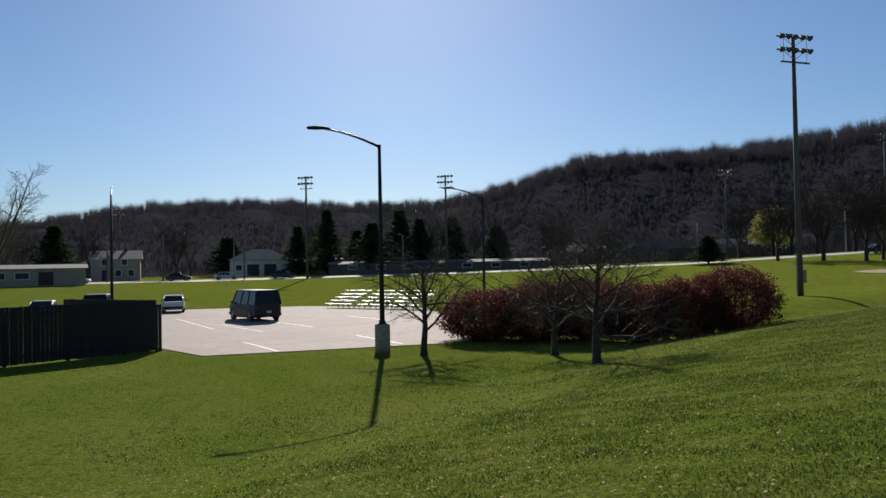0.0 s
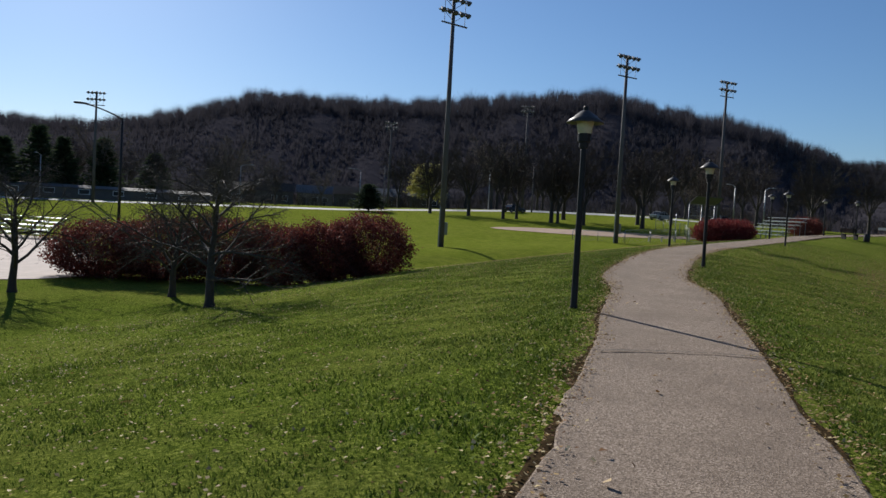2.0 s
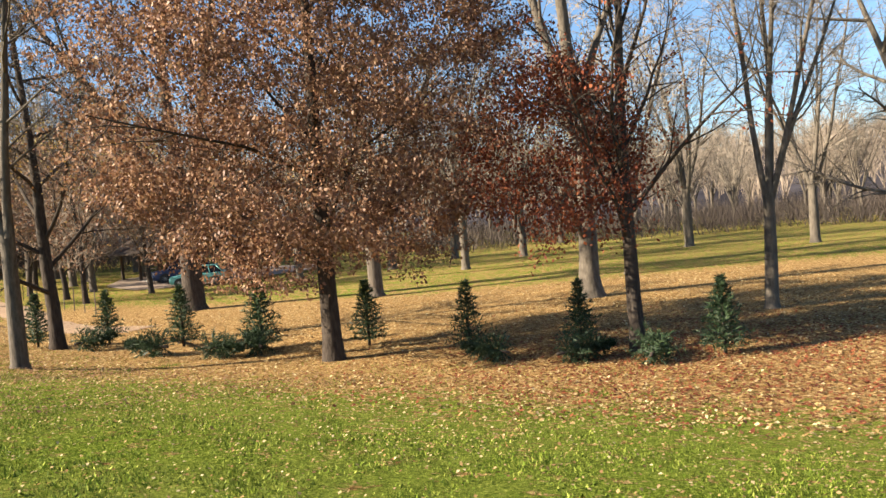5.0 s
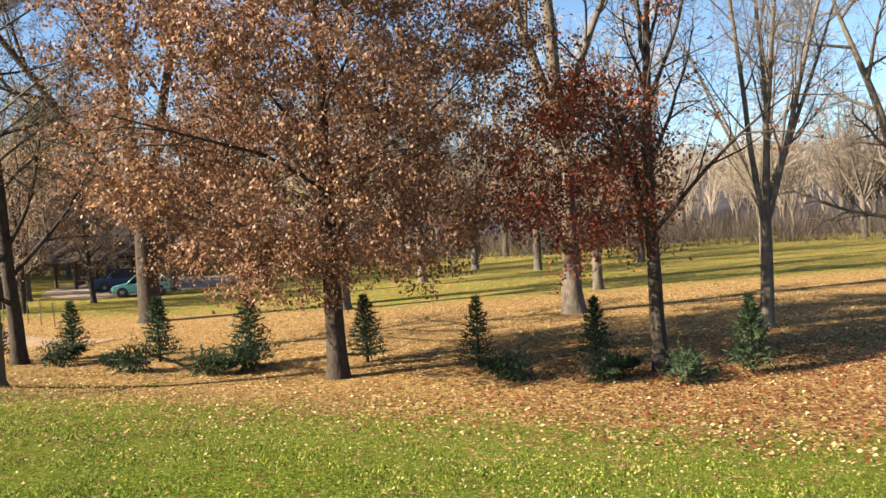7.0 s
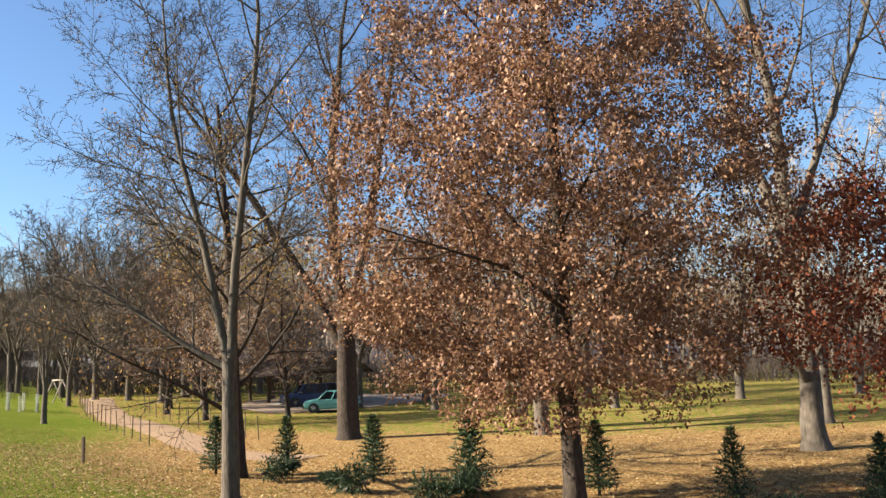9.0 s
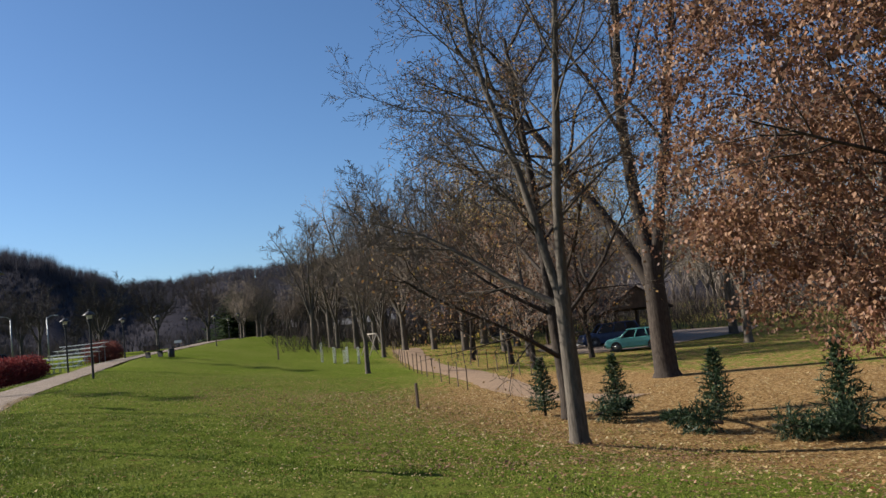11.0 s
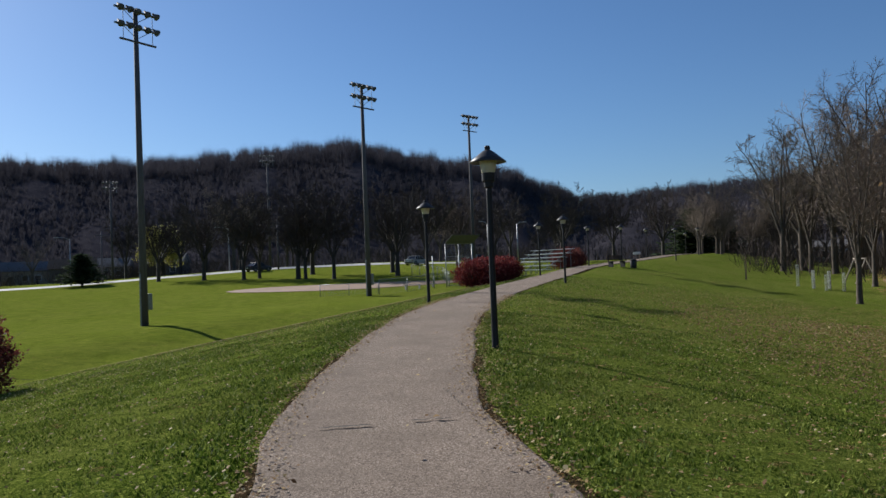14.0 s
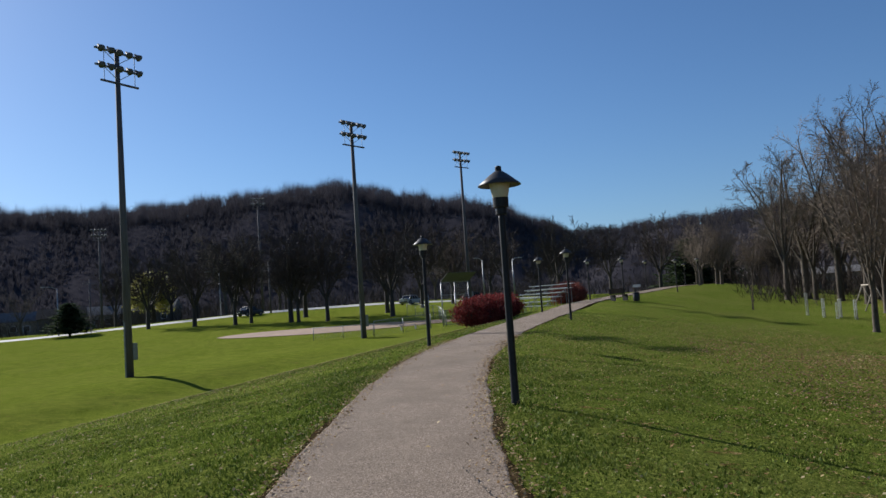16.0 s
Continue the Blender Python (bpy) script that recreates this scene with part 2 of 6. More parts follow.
PAINTS = {k: surface(k + "_car_paint", d, c, 3.0, 0.32, 0.0, 0.02, 0.001, 0.4) for k, d, c in (
    ("navy", (0.010, 0.012, 0.020), (0.020, 0.024, 0.036)), ("white", (0.62, 0.62, 0.60), (0.74, 0.74, 0.72)),
    ("silver", (0.35, 0.36, 0.37), (0.48, 0.49, 0.50)), ("teal", (0.10, 0.33, 0.32), (0.17, 0.45, 0.43)), ("blue", (0.02, 0.04, 0.10), (0.035, 0.06, 0.15)))}
WHITEWALL = surface("white_siding", (0.50, 0.48, 0.44), (0.68, 0.66, 0.61), 0.8, 0.8, stretch=(0.3, 0.3, 6))
TANWALL = surface("tan_siding", (0.26, 0.22, 0.17), (0.38, 0.33, 0.27), 0.8, 0.8)
DARKWALL = surface("dark_siding", (0.07, 0.06, 0.055), (0.14, 0.125, 0.115), 0.8, 0.85)
GREYROOF = surface("grey_shingles", (0.09, 0.085, 0.085), (0.18, 0.17, 0.165), 2.0, 0.9, bump=0.6)
BROWNROOF = surface("brown_shingles", (0.035, 0.022, 0.016), (0.075, 0.048, 0.034), 2.0, 0.9, bump=0.6)
BROWNWOOD = surface("stained_timber", (0.055, 0.032, 0.02), (0.13, 0.08, 0.05), 6.0, 0.8, stretch=(1, 1, 0.2))
TUBE = surface("pale_guard_wire", (0.28, 0.31, 0.28), (0.44, 0.48, 0.44), 8.0, 0.5)
STAKE = surface("rusty_stake", (0.05, 0.032, 0.022), (0.13, 0.085, 0.06), 20.0, 0.85)
SIGNW = surface("white_sign_board", (0.66, 0.66, 0.64), (0.8, 0.8, 0.78), 6.0, 0.5)
WINDOWM = glassy("dark_window", (0.03, 0.035, 0.04), 0.08)
MESHWIRE = chainlink("chain_link_wire")
PEBBLE = surface("path_edge_dirt", (0.028, 0.021, 0.015), (0.085, 0.065, 0.045), 18.0, 0.95, bump=0.6)
EDGESOIL = surface("path_edge_soil", (0.020, 0.014, 0.008), (0.075, 0.052, 0.028), 30.0, 1.0, bump=0.8, spec=0.0, wear=(0.05, 0.07, 0.015))

# ---- mesh helpers ----


class Shape:
    """Collects vertices and faces for one mesh."""

    def __init__(self):
        self.v, self.f, self.k = [], [], 0

    def add(self, v, f):
        v = np.asarray(v, float)
        self.v.append(v)
        k = self.k
        self.f.extend([tuple(i + k for i in q) for q in f])
        self.k += len(v)
        return self

    def box(self, c, s, rz=0.0, bev=0.0, m=None):
        """A chamfered box of full size s about c."""
        h = np.array(s, float) / 2
        g = min(bev, h.min() * 0.9) if bev else 0.0
        if not g:
            v = np.array([(x, y, z) for x in (-1, 1) for y in (-1, 1) for z in (-1, 1)]) * h
            f = [(0, 1, 3, 2), (4, 6, 7, 5), (0, 4, 5, 1), (2, 3, 7, 6), (0, 2, 6, 4), (1, 5, 7, 3)]
        else:
            v, idx = [], {}
            for sx in (-1, 1):
                for sy in (-1, 1):
                    for sz in (-1, 1):
                        for ax in range(3):
                            p = np.array((sx, sy, sz)) * (h - g)
                            p[ax] = (sx, sy, sz)[ax] * h[ax]
                            idx[sx, sy, sz, ax] = len(v)
                            v.append(p)
            f = []
            for ax in range(3):
                o = [i for i in range(3) if i != ax]
                for sg in (-1, 1):
                    ring = []
                    for a1, b1 in ((-1, -1), (1, -1), (1, 1), (-1, 1)):
                        s3 = [0, 0, 0]
                        s3[ax], s3[o[0]], s3[o[1]] = sg, a1, b1
                        ring.append(idx[(*s3, ax)])
                    f.append(tuple(ring if (sg > 0) == (ax != 1) else ring[::-1]))
                o0, o1 = o
                for a1 in (-1, 1):
                    for b1 in (-1, 1):
                        q = []
                        for e1, face in ((-1, o0), (1, o0), (1, o1), (-1, o1)):
                            s3 = [0, 0, 0]
                            s3[ax], s3[o0], s3[o1] = e1, a1, b1
                            q.append(idx[(*s3, face)])
                        f.append(tuple(q))
            for sx in (-1, 1):
                for sy in (-1, 1):
                    for sz in (-1, 1):
                        f.append(tuple(idx[sx, sy, sz, i] for i in range(3)))
            v = np.array(v)
        if rz:
            c1, s1 = math.cos(rz), math.sin(rz)
            v = np.stack([v[:, 0] * c1 - v[:, 1] * s1, v[:, 0] * s1 + v[:, 1] * c1, v[:, 2]], 1)
        v = v + np.array(c, float)
        return self.add(v, f)

    def tube(self, pts, radii, n=6, cap=True):
        p = np.asarray(pts, float)
        r = np.broadcast_to(np.asarray(radii, float), (len(p),))
        t = np.gradient(p, axis=0)
        t /= np.linalg.norm(t, axis=1)[:, None] + 1e-12
        ref = np.array((0.0, 0.0, 1.0)) if abs(t[:, 2]).max() < 0.92 else np.array((0.93, 0.37, 0.0))
        if abs(t @ ref).max() > 0.97:
            ref = np.array((0.31, -0.85, 0.42))
        u = np.cross(t, ref)
        u /= np.linalg.norm(u, axis=1)[:, None] + 1e-12
        w = np.cross(t, u)
        an = np.arange(n) * 2 * math.pi / n
        ring = p[:, None] + r[:, None, None] * (np.cos(an)[None, :, None] * u[:, None] + np.sin(an)[None, :, None] * w[:, None])
        f = [(i * n + j, (i + 1) * n + j, (i + 1) * n + (j + 1) % n, i * n + (j + 1) % n) for i in range(len(p) - 1) for j in range(n)]
        if cap and n > 3:
            f += [tuple(range(n)), tuple(range(len(p) * n - 1, len(p) * n - n - 1, -1))]
        return self.add(ring.reshape(-1, 3), f)

    def lathe(self, prof, n=20, c=(0, 0, 0), axis=2):
        an = np.arange(n) * 2 * math.pi / n
        v = []
        for r, z in prof:
            ring = np.stack([r * np.cos(an), r * np.sin(an), np.full(n, z)], 1)
            v.append(ring)
        v = np.concatenate(v)
        if axis == 0:
            v = v[:, [2, 0, 1]]
        if axis == 1:
            v = v[:, [1, 2, 0]]
        f = [(i * n + j, i * n + (j + 1) % n, (i + 1) * n + (j + 1) % n, (i + 1) * n + j) for i in range(len(prof) - 1) for j in range(n)]
        f += [tuple(range(n))[::-1], tuple(range((len(prof) - 1) * n, len(prof) * n))]
        return self.add(v + np.array(c, float), f)

    def mesh(self, name, smooth=False):
        me = bpy.data.meshes.new(name)
        v = np.concatenate(self.v) if self.v else np.zeros((0, 3))
        me.from_pydata(v.tolist(), [], self.f)
        if smooth:
            me.polygons.foreach_set("use_smooth", np.ones(len(me.polygons), bool))
        me.update()
        return me


def fast_mesh(name, v, n):
    """A mesh of separate n-cornered faces, vertices in order."""
    me = bpy.data.meshes.new(name)
    k = len(v) // n
    me.vertices.add(len(v))
    me.vertices.foreach_set("co", np.ascontiguousarray(v, dtype=np.float32).ravel())
    me.loops.add(len(v))
    me.loops.foreach_set("vertex_index", np.arange(len(v), dtype=np.int32))
    me.polygons.add(k)
    me.polygons.foreach_set("loop_start", np.arange(0, len(v), n, dtype=np.int32))
    me.polygons.foreach_set("loop_total", np.full(k, n, dtype=np.int32))
    me.update()
    me.validate()
    return me


def part(name, shape, material, parent=None, label="", smooth=False):
    me = shape.mesh(name, smooth) if isinstance(shape, Shape) else shape
    if material and not me.materials:
        me.materials.append(material)
    ob = new(name, me)
    if parent is not None:
        ob.parent = parent
    if label:
        ob["label"] = label
    return ob


def thing(name, label, category, group="", kind=""):
    return tagged(new(name), label, category, group, kind)


def setting(name, shape, material, label, category, smooth=False, kind="structure"):
    return tagged(part(name, shape, material, smooth=smooth), label, category, kind=kind)


# ---- the lie of the land ----
CENTRE = np.array([(-9,-14,-.5),(-4,-7.5,-.4),(0,-2.6,-.32),(3.3,1.3,-.3),(5.2,4.4,-.28),(6.7,7.1,-.27),(7.9,9.2,-.24),(9.42,12.1,-.18),(11.2,15.3,-.12),(12.6,18.6,-.07),(14.6,21.9,.02),(17.6,26.3,.15),(21.5,31.2,.3),(28.5,38.8,.42),(40,49.3,.75),(51.5,59,1.15),(69,70.5,1.6),(82,78,2.0),(100,88,2.1),(130,105,1.6),(180,135,1.0),(230,165,.6)])


def spline(p, n=14):
    out = []
    q = np.vstack([2 * p[0] - p[1], p, 2 * p[-1] - p[-2]])
    for i in range(1, len(q) - 2):
        a0, b0, c0, d0 = q[i - 1:i + 3]
        for k in range(n):
            u = k / n
            out.append(0.5 * (2 * b0 + (c0 - a0) * u + (2 * a0 - 5 * b0 + 4 * c0 - d0) * u * u + (3 * b0 - a0 - 3 * c0 + d0) * u ** 3))
    out.append(p[-1])
    return np.array(out)


LINE_C = spline(CENTRE)


def near_path(x, y):
    """Signed distance to the path's centreline (left positive) and its height there."""
    x, y = np.asarray(x, float), np.asarray(y, float)
    best, sg, zz = np.full(x.shape, 1e9), np.zeros(x.shape), np.zeros(x.shape)
    for p, q in zip(LINE_C[:-1], LINE_C[1:]):
        d = q - p
        u = np.clip(((x - p[0]) * d[0] + (y - p[1]) * d[1]) / (d[0] ** 2 + d[1] ** 2), 0, 1)
        ex, ey = x - p[0] - u * d[0], y - p[1] - u * d[1]
        D = ex * ex + ey * ey
        m = D < best
        best, sg, zz = np.where(m, D, best), np.where(m, np.sign(d[0] * ey - d[1] * ex), sg), np.where(m, p[2] + u * d[2], zz)
    return np.sqrt(best) * sg, zz


def softmin(p, q, k):
    h = np.clip(0.5 + 0.5 * (q - p) / k, 0, 1)
    return q * (1 - h) + p * h - k * h * (1 - h)


def land(x, y):
    """Height of the ground: a bank that carries the path, with a low field on either side."""
    x, y = np.asarray(x, float), np.asarray(y, float)
    d, zp = near_path(x, y)
    r, az = np.hypot(x - 5, y - 5), np.degrees(np.arctan2(x - 5, y - 5))
    inner = np.interp(az, [-60, -2, 8, 16, 26, 36, 44], [-2.12, -2.12, -1.8, -1.5, -1.1, -0.5, 0.2])
    outer = np.interp(az, [-60, -28, -10, 7, 12, 20, 28, 44], [-0.4, -0.2, 0.3, 1.3, 2.0, 3.0, 3.2, 2.0])
    k = np.clip((r - 82) / 72, 0, 1.6)
    left = inner + (outer - inner) * np.minimum(k, 1) + np.maximum(k - 1, 0) * 0.8
    right = np.interp(y + 0.3 * x, [-60, 0, 20, 34, 44, 55, 66, 90], [-2.1, -2.15, -2.35, -2.35, -2.1, -1.75, -1.0, -0.3])
    ad = np.abs(d)
    s = np.maximum(ad - 1.3, 0)
    fall = np.where(d > 0, 0.176, 0.166) * s * s / (s + 1.0)
    # a shallow drain between the bank's foot and the playing field
    run = np.clip((x + y - 38) / 14, 0, 1) * np.clip((112 - x - y) / 24, 0, 1)
    drain = np.where(d > 0, 1.25 * np.exp(-((d - 15.5) / 4.6) ** 2) * run, 0.0)
    rise = zp - np.where(d > 0, left, right) + drain
    drop = np.where(rise < 0, rise * np.clip((ad - 2) / 60, 0, 1), softmin(fall, np.maximum(rise, -5), np.where(d > 0, 0.22, 0.5)))
    drop = np.where(drop < 0, drop * np.clip((ad - 1.3) / 4, 0, 1), drop)
    return zp - drop


def gz(x, y):
    return float(land(np.array([x]), np.array([y]))[0])


def steps(*stretches):
    return np.unique(np.concatenate([np.arange(p, q, s) for p, q, s in stretches]))


gx = steps((-3000, -400, 260), (-400, -120, 20), (-120, -24, 4), (-24, 40, 0.8), (40, 90, 1.6), (90, 200, 5), (200, 600, 25), (600, 3100, 250))
gy = steps((-3000, -400, 260), (-400, -100, 25), (-100, -20, 4), (-20, 40, 0.8), (40, 100, 1.6), (100, 220, 5), (220, 600, 25), (600, 3100, 250))
GX, GY = np.meshgrid(gx, gy)
flat_x, flat_y = GX.ravel(), GY.ravel()
GD, GP = near_path(flat_x, flat_y)
GZ = land(flat_x, flat_y) - 0.04 * (np.abs(GD) < 0.75)
NX = len(gx)
ground_mesh = bpy.data.meshes.new("ground")
ground_mesh.from_pydata(np.stack([flat_x, flat_y, GZ], 1).tolist(), [], [(j * NX + i, j * NX + i + 1, (j + 1) * NX + i + 1, (j + 1) * NX + i) for j in range(len(gy) - 1) for i in range(NX - 1)])
ground_mesh.polygons.foreach_set("use_smooth", np.ones(len(ground_mesh.polygons), bool))


def litter_amount(x, y, d):
    """How thickly fallen leaves lie: thick under the trees on the right of the bank, thin elsewhere."""
    t = np.clip((-d - 9.6) / 6.5, 0, 1)
    along = y + 0.2 * x
    t = t * np.clip((49 + 0.35 * np.maximum(y - 5, 0) - x) / 7, 0, 1) * np.clip((36 + 0.4 * np.maximum(x - 25, 0) - along) / 12, 0, 1)
    w = np.array([0.10 if dd < 0 else 0.02 for dd in d])
    w = np.where((d < -2) & (along < 46), 0.13 + 0.12 * np.clip((-d - 5) / 5, 0, 1), w)
    w = np.where((d < -20) & (x > 40), 0.46, w)
    return np.maximum(t, w)


lit = litter_amount(flat_x, flat_y, GD)
layer = ground_mesh.attributes.new("litter", "FLOAT", "POINT")
layer.data.foreach_set("value", (lit * 0.62 - 0.41).astype(np.float32))
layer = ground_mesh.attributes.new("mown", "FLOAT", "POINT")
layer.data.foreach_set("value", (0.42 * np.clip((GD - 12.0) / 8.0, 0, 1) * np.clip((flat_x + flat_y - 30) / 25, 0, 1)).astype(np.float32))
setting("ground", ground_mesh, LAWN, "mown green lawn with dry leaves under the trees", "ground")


def ribbon(line, half, lift, name, material, label, category, jitter=0.0, zfun=None, across=5, seed=1):
    """A strip draped over the land along a line."""
    rng = np.random.default_rng(seed)
    p = np.asarray(line, float)[:, :2]
    t = np.gradient(p, axis=0)
    t /= np.linalg.norm(t, axis=1)[:, None]
    nrm = np.stack([-t[:, 1], t[:, 0]], 1)
    us = np.array([-1, -0.94, -0.5, 0, 0.5, 0.94, 1]) if across == 7 else np.linspace(-1, 1, across)
    wob = rng.standard_normal((len(p), 2))
    wob = sum(np.roll(wob, k, axis=0) for k in range(-3, 4)) / 7 * 1.6 + wob * 0.3
    w = half + jitter * wob
    rows = []
    for u in us:
        ww = w[:, 0] if u < 0 else w[:, 1]
        rows.append(p + nrm * (u * ww)[:, None])
    q = np.stack(rows, 1).reshape(-1, 2)
    z = land(q[:, 0], q[:, 1]).reshape(len(p), across) + lift + 0.035 * np.clip((np.hypot(p[:, 0] - 9, p[:, 1] - 9) - 35) / 25, 0, 1)[:, None]
    z[:, 0] -= 0.016 + lift
    z[:, -1] -= 0.016 + lift
    s = Shape()
    s.add(np.column_stack([q, z.ravel()]), [(i * across + j, (i + 1) * across + j, (i + 1) * across + j + 1, i * across + j + 1) for i in range(len(p) - 1) for j in range(across - 1)])
    return setting(name, s, material, label, category, smooth=across != 7)


def resample(line, step):
    p = np.asarray(line, float)
    d = np.concatenate([[0], np.cumsum(np.hypot(*(p[1:, :2] - p[:-1, :2]).T))])
    s = np.arange(0, d[-1], step)
    return np.stack([np.interp(s, d, p[:, i]) for i in range(p.shape[1])], 1)


near_line = resample(LINE_C, 0.25)
PATH_HALF = np.interp(near_line[:, 1], [6, 11, 14], [1.0, 1.07, 1.10])[:, None]
ribbon(near_line, PATH_HALF + 0.05, 0.004, "path_edge_soil", EDGESOIL, "dark crumbled soil along the footpath's edges", "soil", 0.06, across=7, seed=4)
path_ob = ribbon(near_line, PATH_HALF, 0.012, "path", PATHM, "pale worn asphalt footpath winding along the bank", "path", 0.03, across=7)


def crack(pts, half, seed):
    rng = np.random.default_rng(seed)
    p = resample(np.array(pts), 0.06)
    p[:, :2] += rng.standard_normal((len(p), 2)) * 0.012
    z = land(p[:, 0], p[:, 1]) + 0.032
    ww = half * rng.uniform(0.3, 1.2, len(p))
    v = np.concatenate([np.column_stack([p[:, 0], p[:, 1] - ww, z]), np.column_stack([p[:, 0], p[:, 1] + ww, z])])
    k = len(p)
    s = Shape().add(v, [(i, i + 1, k + i + 1, k + i) for i in range(k - 1)])
    part("crack", s, PEBBLE, path_ob, "dark crack across the asphalt")


crack([(6.72, 8.95), (7.3, 8.95), (8.1, 8.8), (8.75, 8.5)], 0.028, 1)
crack([(11.9, 18.55), (12.35, 18.36)], 0.03, 2)
crack([(12.7, 18.28), (13.1, 18.1)], 0.03, 3)
crack([(13.3, 17.4), (13.5, 18.6), (13.9, 19.6)], 0.012, 4)

# ---- trees ----


def grow(rng, base, way, length, radius, level, plan, out):
    """Grows one limb and its children. plan: for each level (children, length ratio, angle, radius ratio, first child, bend, lift)."""
    n_child, ratio, angle, rr, first, bend, lift = plan[level]
    segs = (9, 7, 5, 3, 2)[min(level, 4)]
    pts, dirs = [np.array(base, float)], []
    d = np.array(way, float)
    d /= np.linalg.norm(d)
    for _ in range(segs):
        d = d + rng.standard_normal(3) * (0.006 if level == 0 and radius > 0.065 * length else bend) + np.array((0, 0, lift))
        d /= np.linalg.norm(d)
        pts.append(pts[-1] + d * length / segs)
        dirs.append(d.copy())
    pts = np.array(pts)
    radii = radius * np.linspace(1, 0.75 if not level and radius > 0.065 * length else 0.22, segs + 1)
    out.append((pts, radii, level))
    if level + 1 >= len(plan) or (level == 0 and radius > 0.065 * length):
        return
    turn = rng.uniform(0, 6.28)
    for i in range(n_child):
        u = first + (1 - first) * (i + rng.uniform(0.1, 0.9)) / n_child
        s = min(int(u * segs), segs - 1)
        p = pts[s] + (pts[s + 1] - pts[s]) * (u * segs - s)
        dd = dirs[s]
        turn += 2.4 + rng.uniform(-0.5, 0.5)
        a1 = np.cross(dd, (0.2, 0.1, 1.0) if abs(dd[2]) < 0.9 else (1.0, 0.0, 0.0))
        a1 /= np.linalg.norm(a1)
        b1 = np.cross(dd, a1)
        side = math.cos(turn) * a1 + math.sin(turn) * b1
        an = radians(angle * rng.uniform(0.7, 1.25))
        cd = math.cos(an) * dd + math.sin(an) * side
        shrink = (1.0 - 0.55 * (u - first) / (1 - first + 1e-6)) if level == 0 else (1.0 - 0.4 * u)
        grow(rng, p, cd, length * ratio * shrink * rng.uniform(0.75, 1.2), max(radius * rr * (1 - 0.4 * u), 0.004), level + 1, plan, out)


def limbs_shape(limbs, levels, sides, thick=1.0, root=0.35):
    s = Shape()
    for pts, radii, lv in limbs:
        if lv in levels:
            if lv == 0:
                pts = np.vstack([pts[0] - (0, 0, 0.12), pts[0] + (pts[1] - pts[0]) * 0.12, pts[0] + (pts[1] - pts[0]) * 0.4, pts[1:]])
                radii = np.concatenate([[radii[0] * (1 + root), radii[0] * (1 + root * 0.5), radii[0]], radii[1:]])
            s.tube(pts, radii * thick, sides[min(lv, len(sides) - 1)], cap=False)
    return s


def twig_mesh(name, limbs, levels, width, light=False):
    """Fine twigs as slivers."""
    tris = []
    for pts, radii, lv in limbs:
        if lv in levels:
            if light:
                pick = [0, 2, len(pts) - 1] if len(pts) > 4 else [0, len(pts) - 1]
                pts, radii = pts[pick], radii[pick]
            for i in range(len(pts) - 1):
                p, q = pts[i], pts[i + 1]
                d = q - p
                side = np.cross(d, (0.9, 0.35, 0.2))
                side /= np.linalg.norm(side) + 1e-9
                w = max(radii[i], width)
                q = q if i == len(pts) - 2 else p + d * 1.06
                tris += [p - side * w, p + side * w, q]
    return fast_mesh(name, np.array(tris), 3)


def leaves_mesh(name, rng, spots, size, spread, per, droop=0.3):
    """Leaves in loose tufts: each a folded diamond with a stalk end, a side and a tip."""
    c = np.repeat(np.asarray(spots), per, axis=0)
    k = len(c)
    c = c + rng.standard_normal((k, 3)) * spread
    d = rng.standard_normal((k, 3)) + (0, 0, -droop)
    d /= np.linalg.norm(d, axis=1)[:, None]
    w = np.cross(d, rng.standard_normal((k, 3)))
    w /= np.linalg.norm(w, axis=1)[:, None]
    nrm = np.cross(d, w)
    L = size * rng.uniform(0.6, 1.3, (k, 1))
    v = np.stack([c, c + d * L * 0.5 + w * L * 0.33 + nrm * L * 0.12, c + d * L, c + d * L * 0.45 - w * L * 0.33 + nrm * L * 0.1], 1)
    return fast_mesh(name, v.reshape(-1, 3), 4)


def spots_on(limbs, levels, step, rng, keep=None):
    out = []
    for pts, radii, lv in limbs:
        if lv in levels:
            n = max(1, int(np.linalg.norm(pts[-1] - pts[0]) / step))
            for u in rng.uniform(0.15, 1.0, n):
                f = u * (len(pts) - 1)
                i = min(int(f), len(pts) - 2)
                p = pts[i] + (pts[i + 1] - pts[i]) * (f - i)
                if keep is None or keep(p):
                    out.append(p)
    return np.array(out)


def plant(name, x, y, label, category, group=""):
    ob = thing(name, label, category, group)
    ob.location = (x, y, gz(x, y))
    return ob


def detailed_tree(name, x, y, label, category, trunks, plan, seed, bark, twig, leaf=None, leaf_args=None, thin=0.006, split=3, crown=None):
    """trunks: (way, length, radius) of each stem from the foot."""
    rng = np.random.default_rng(seed)
    limbs = []
    for way, length, radius, foot in trunks:
        grow(rng, foot, way, length, radius, 0, plan, limbs)
    ob = plant(name, x, y, label, category)
    for i, limb in enumerate([q for q in limbs if q[2] == 0]):
        part("leader" if i else "trunk", limbs_shape([limb], {0}, (12,), root=0.0 if i else 0.35), bark, ob, smooth=True)
    part("branchwork", limbs_shape(limbs, set(range(1, split)), (8, 6, 4)), bark, ob, smooth=True)
    part("crown", twig_mesh("crown", limbs, set(range(split, 9)), thin), twig, ob)
    if leaf:
        step, levels, size, spread, per, keep = leaf_args
        sp = spots_on(limbs, levels, step, rng, keep)
        if crown:
            sp = np.concatenate([sp, crown_spots(rng, *crown)])
        part("foliage", leaves_mesh("foliage", rng, sp, size, spread, per, 0.9), leaf, ob)
    return ob


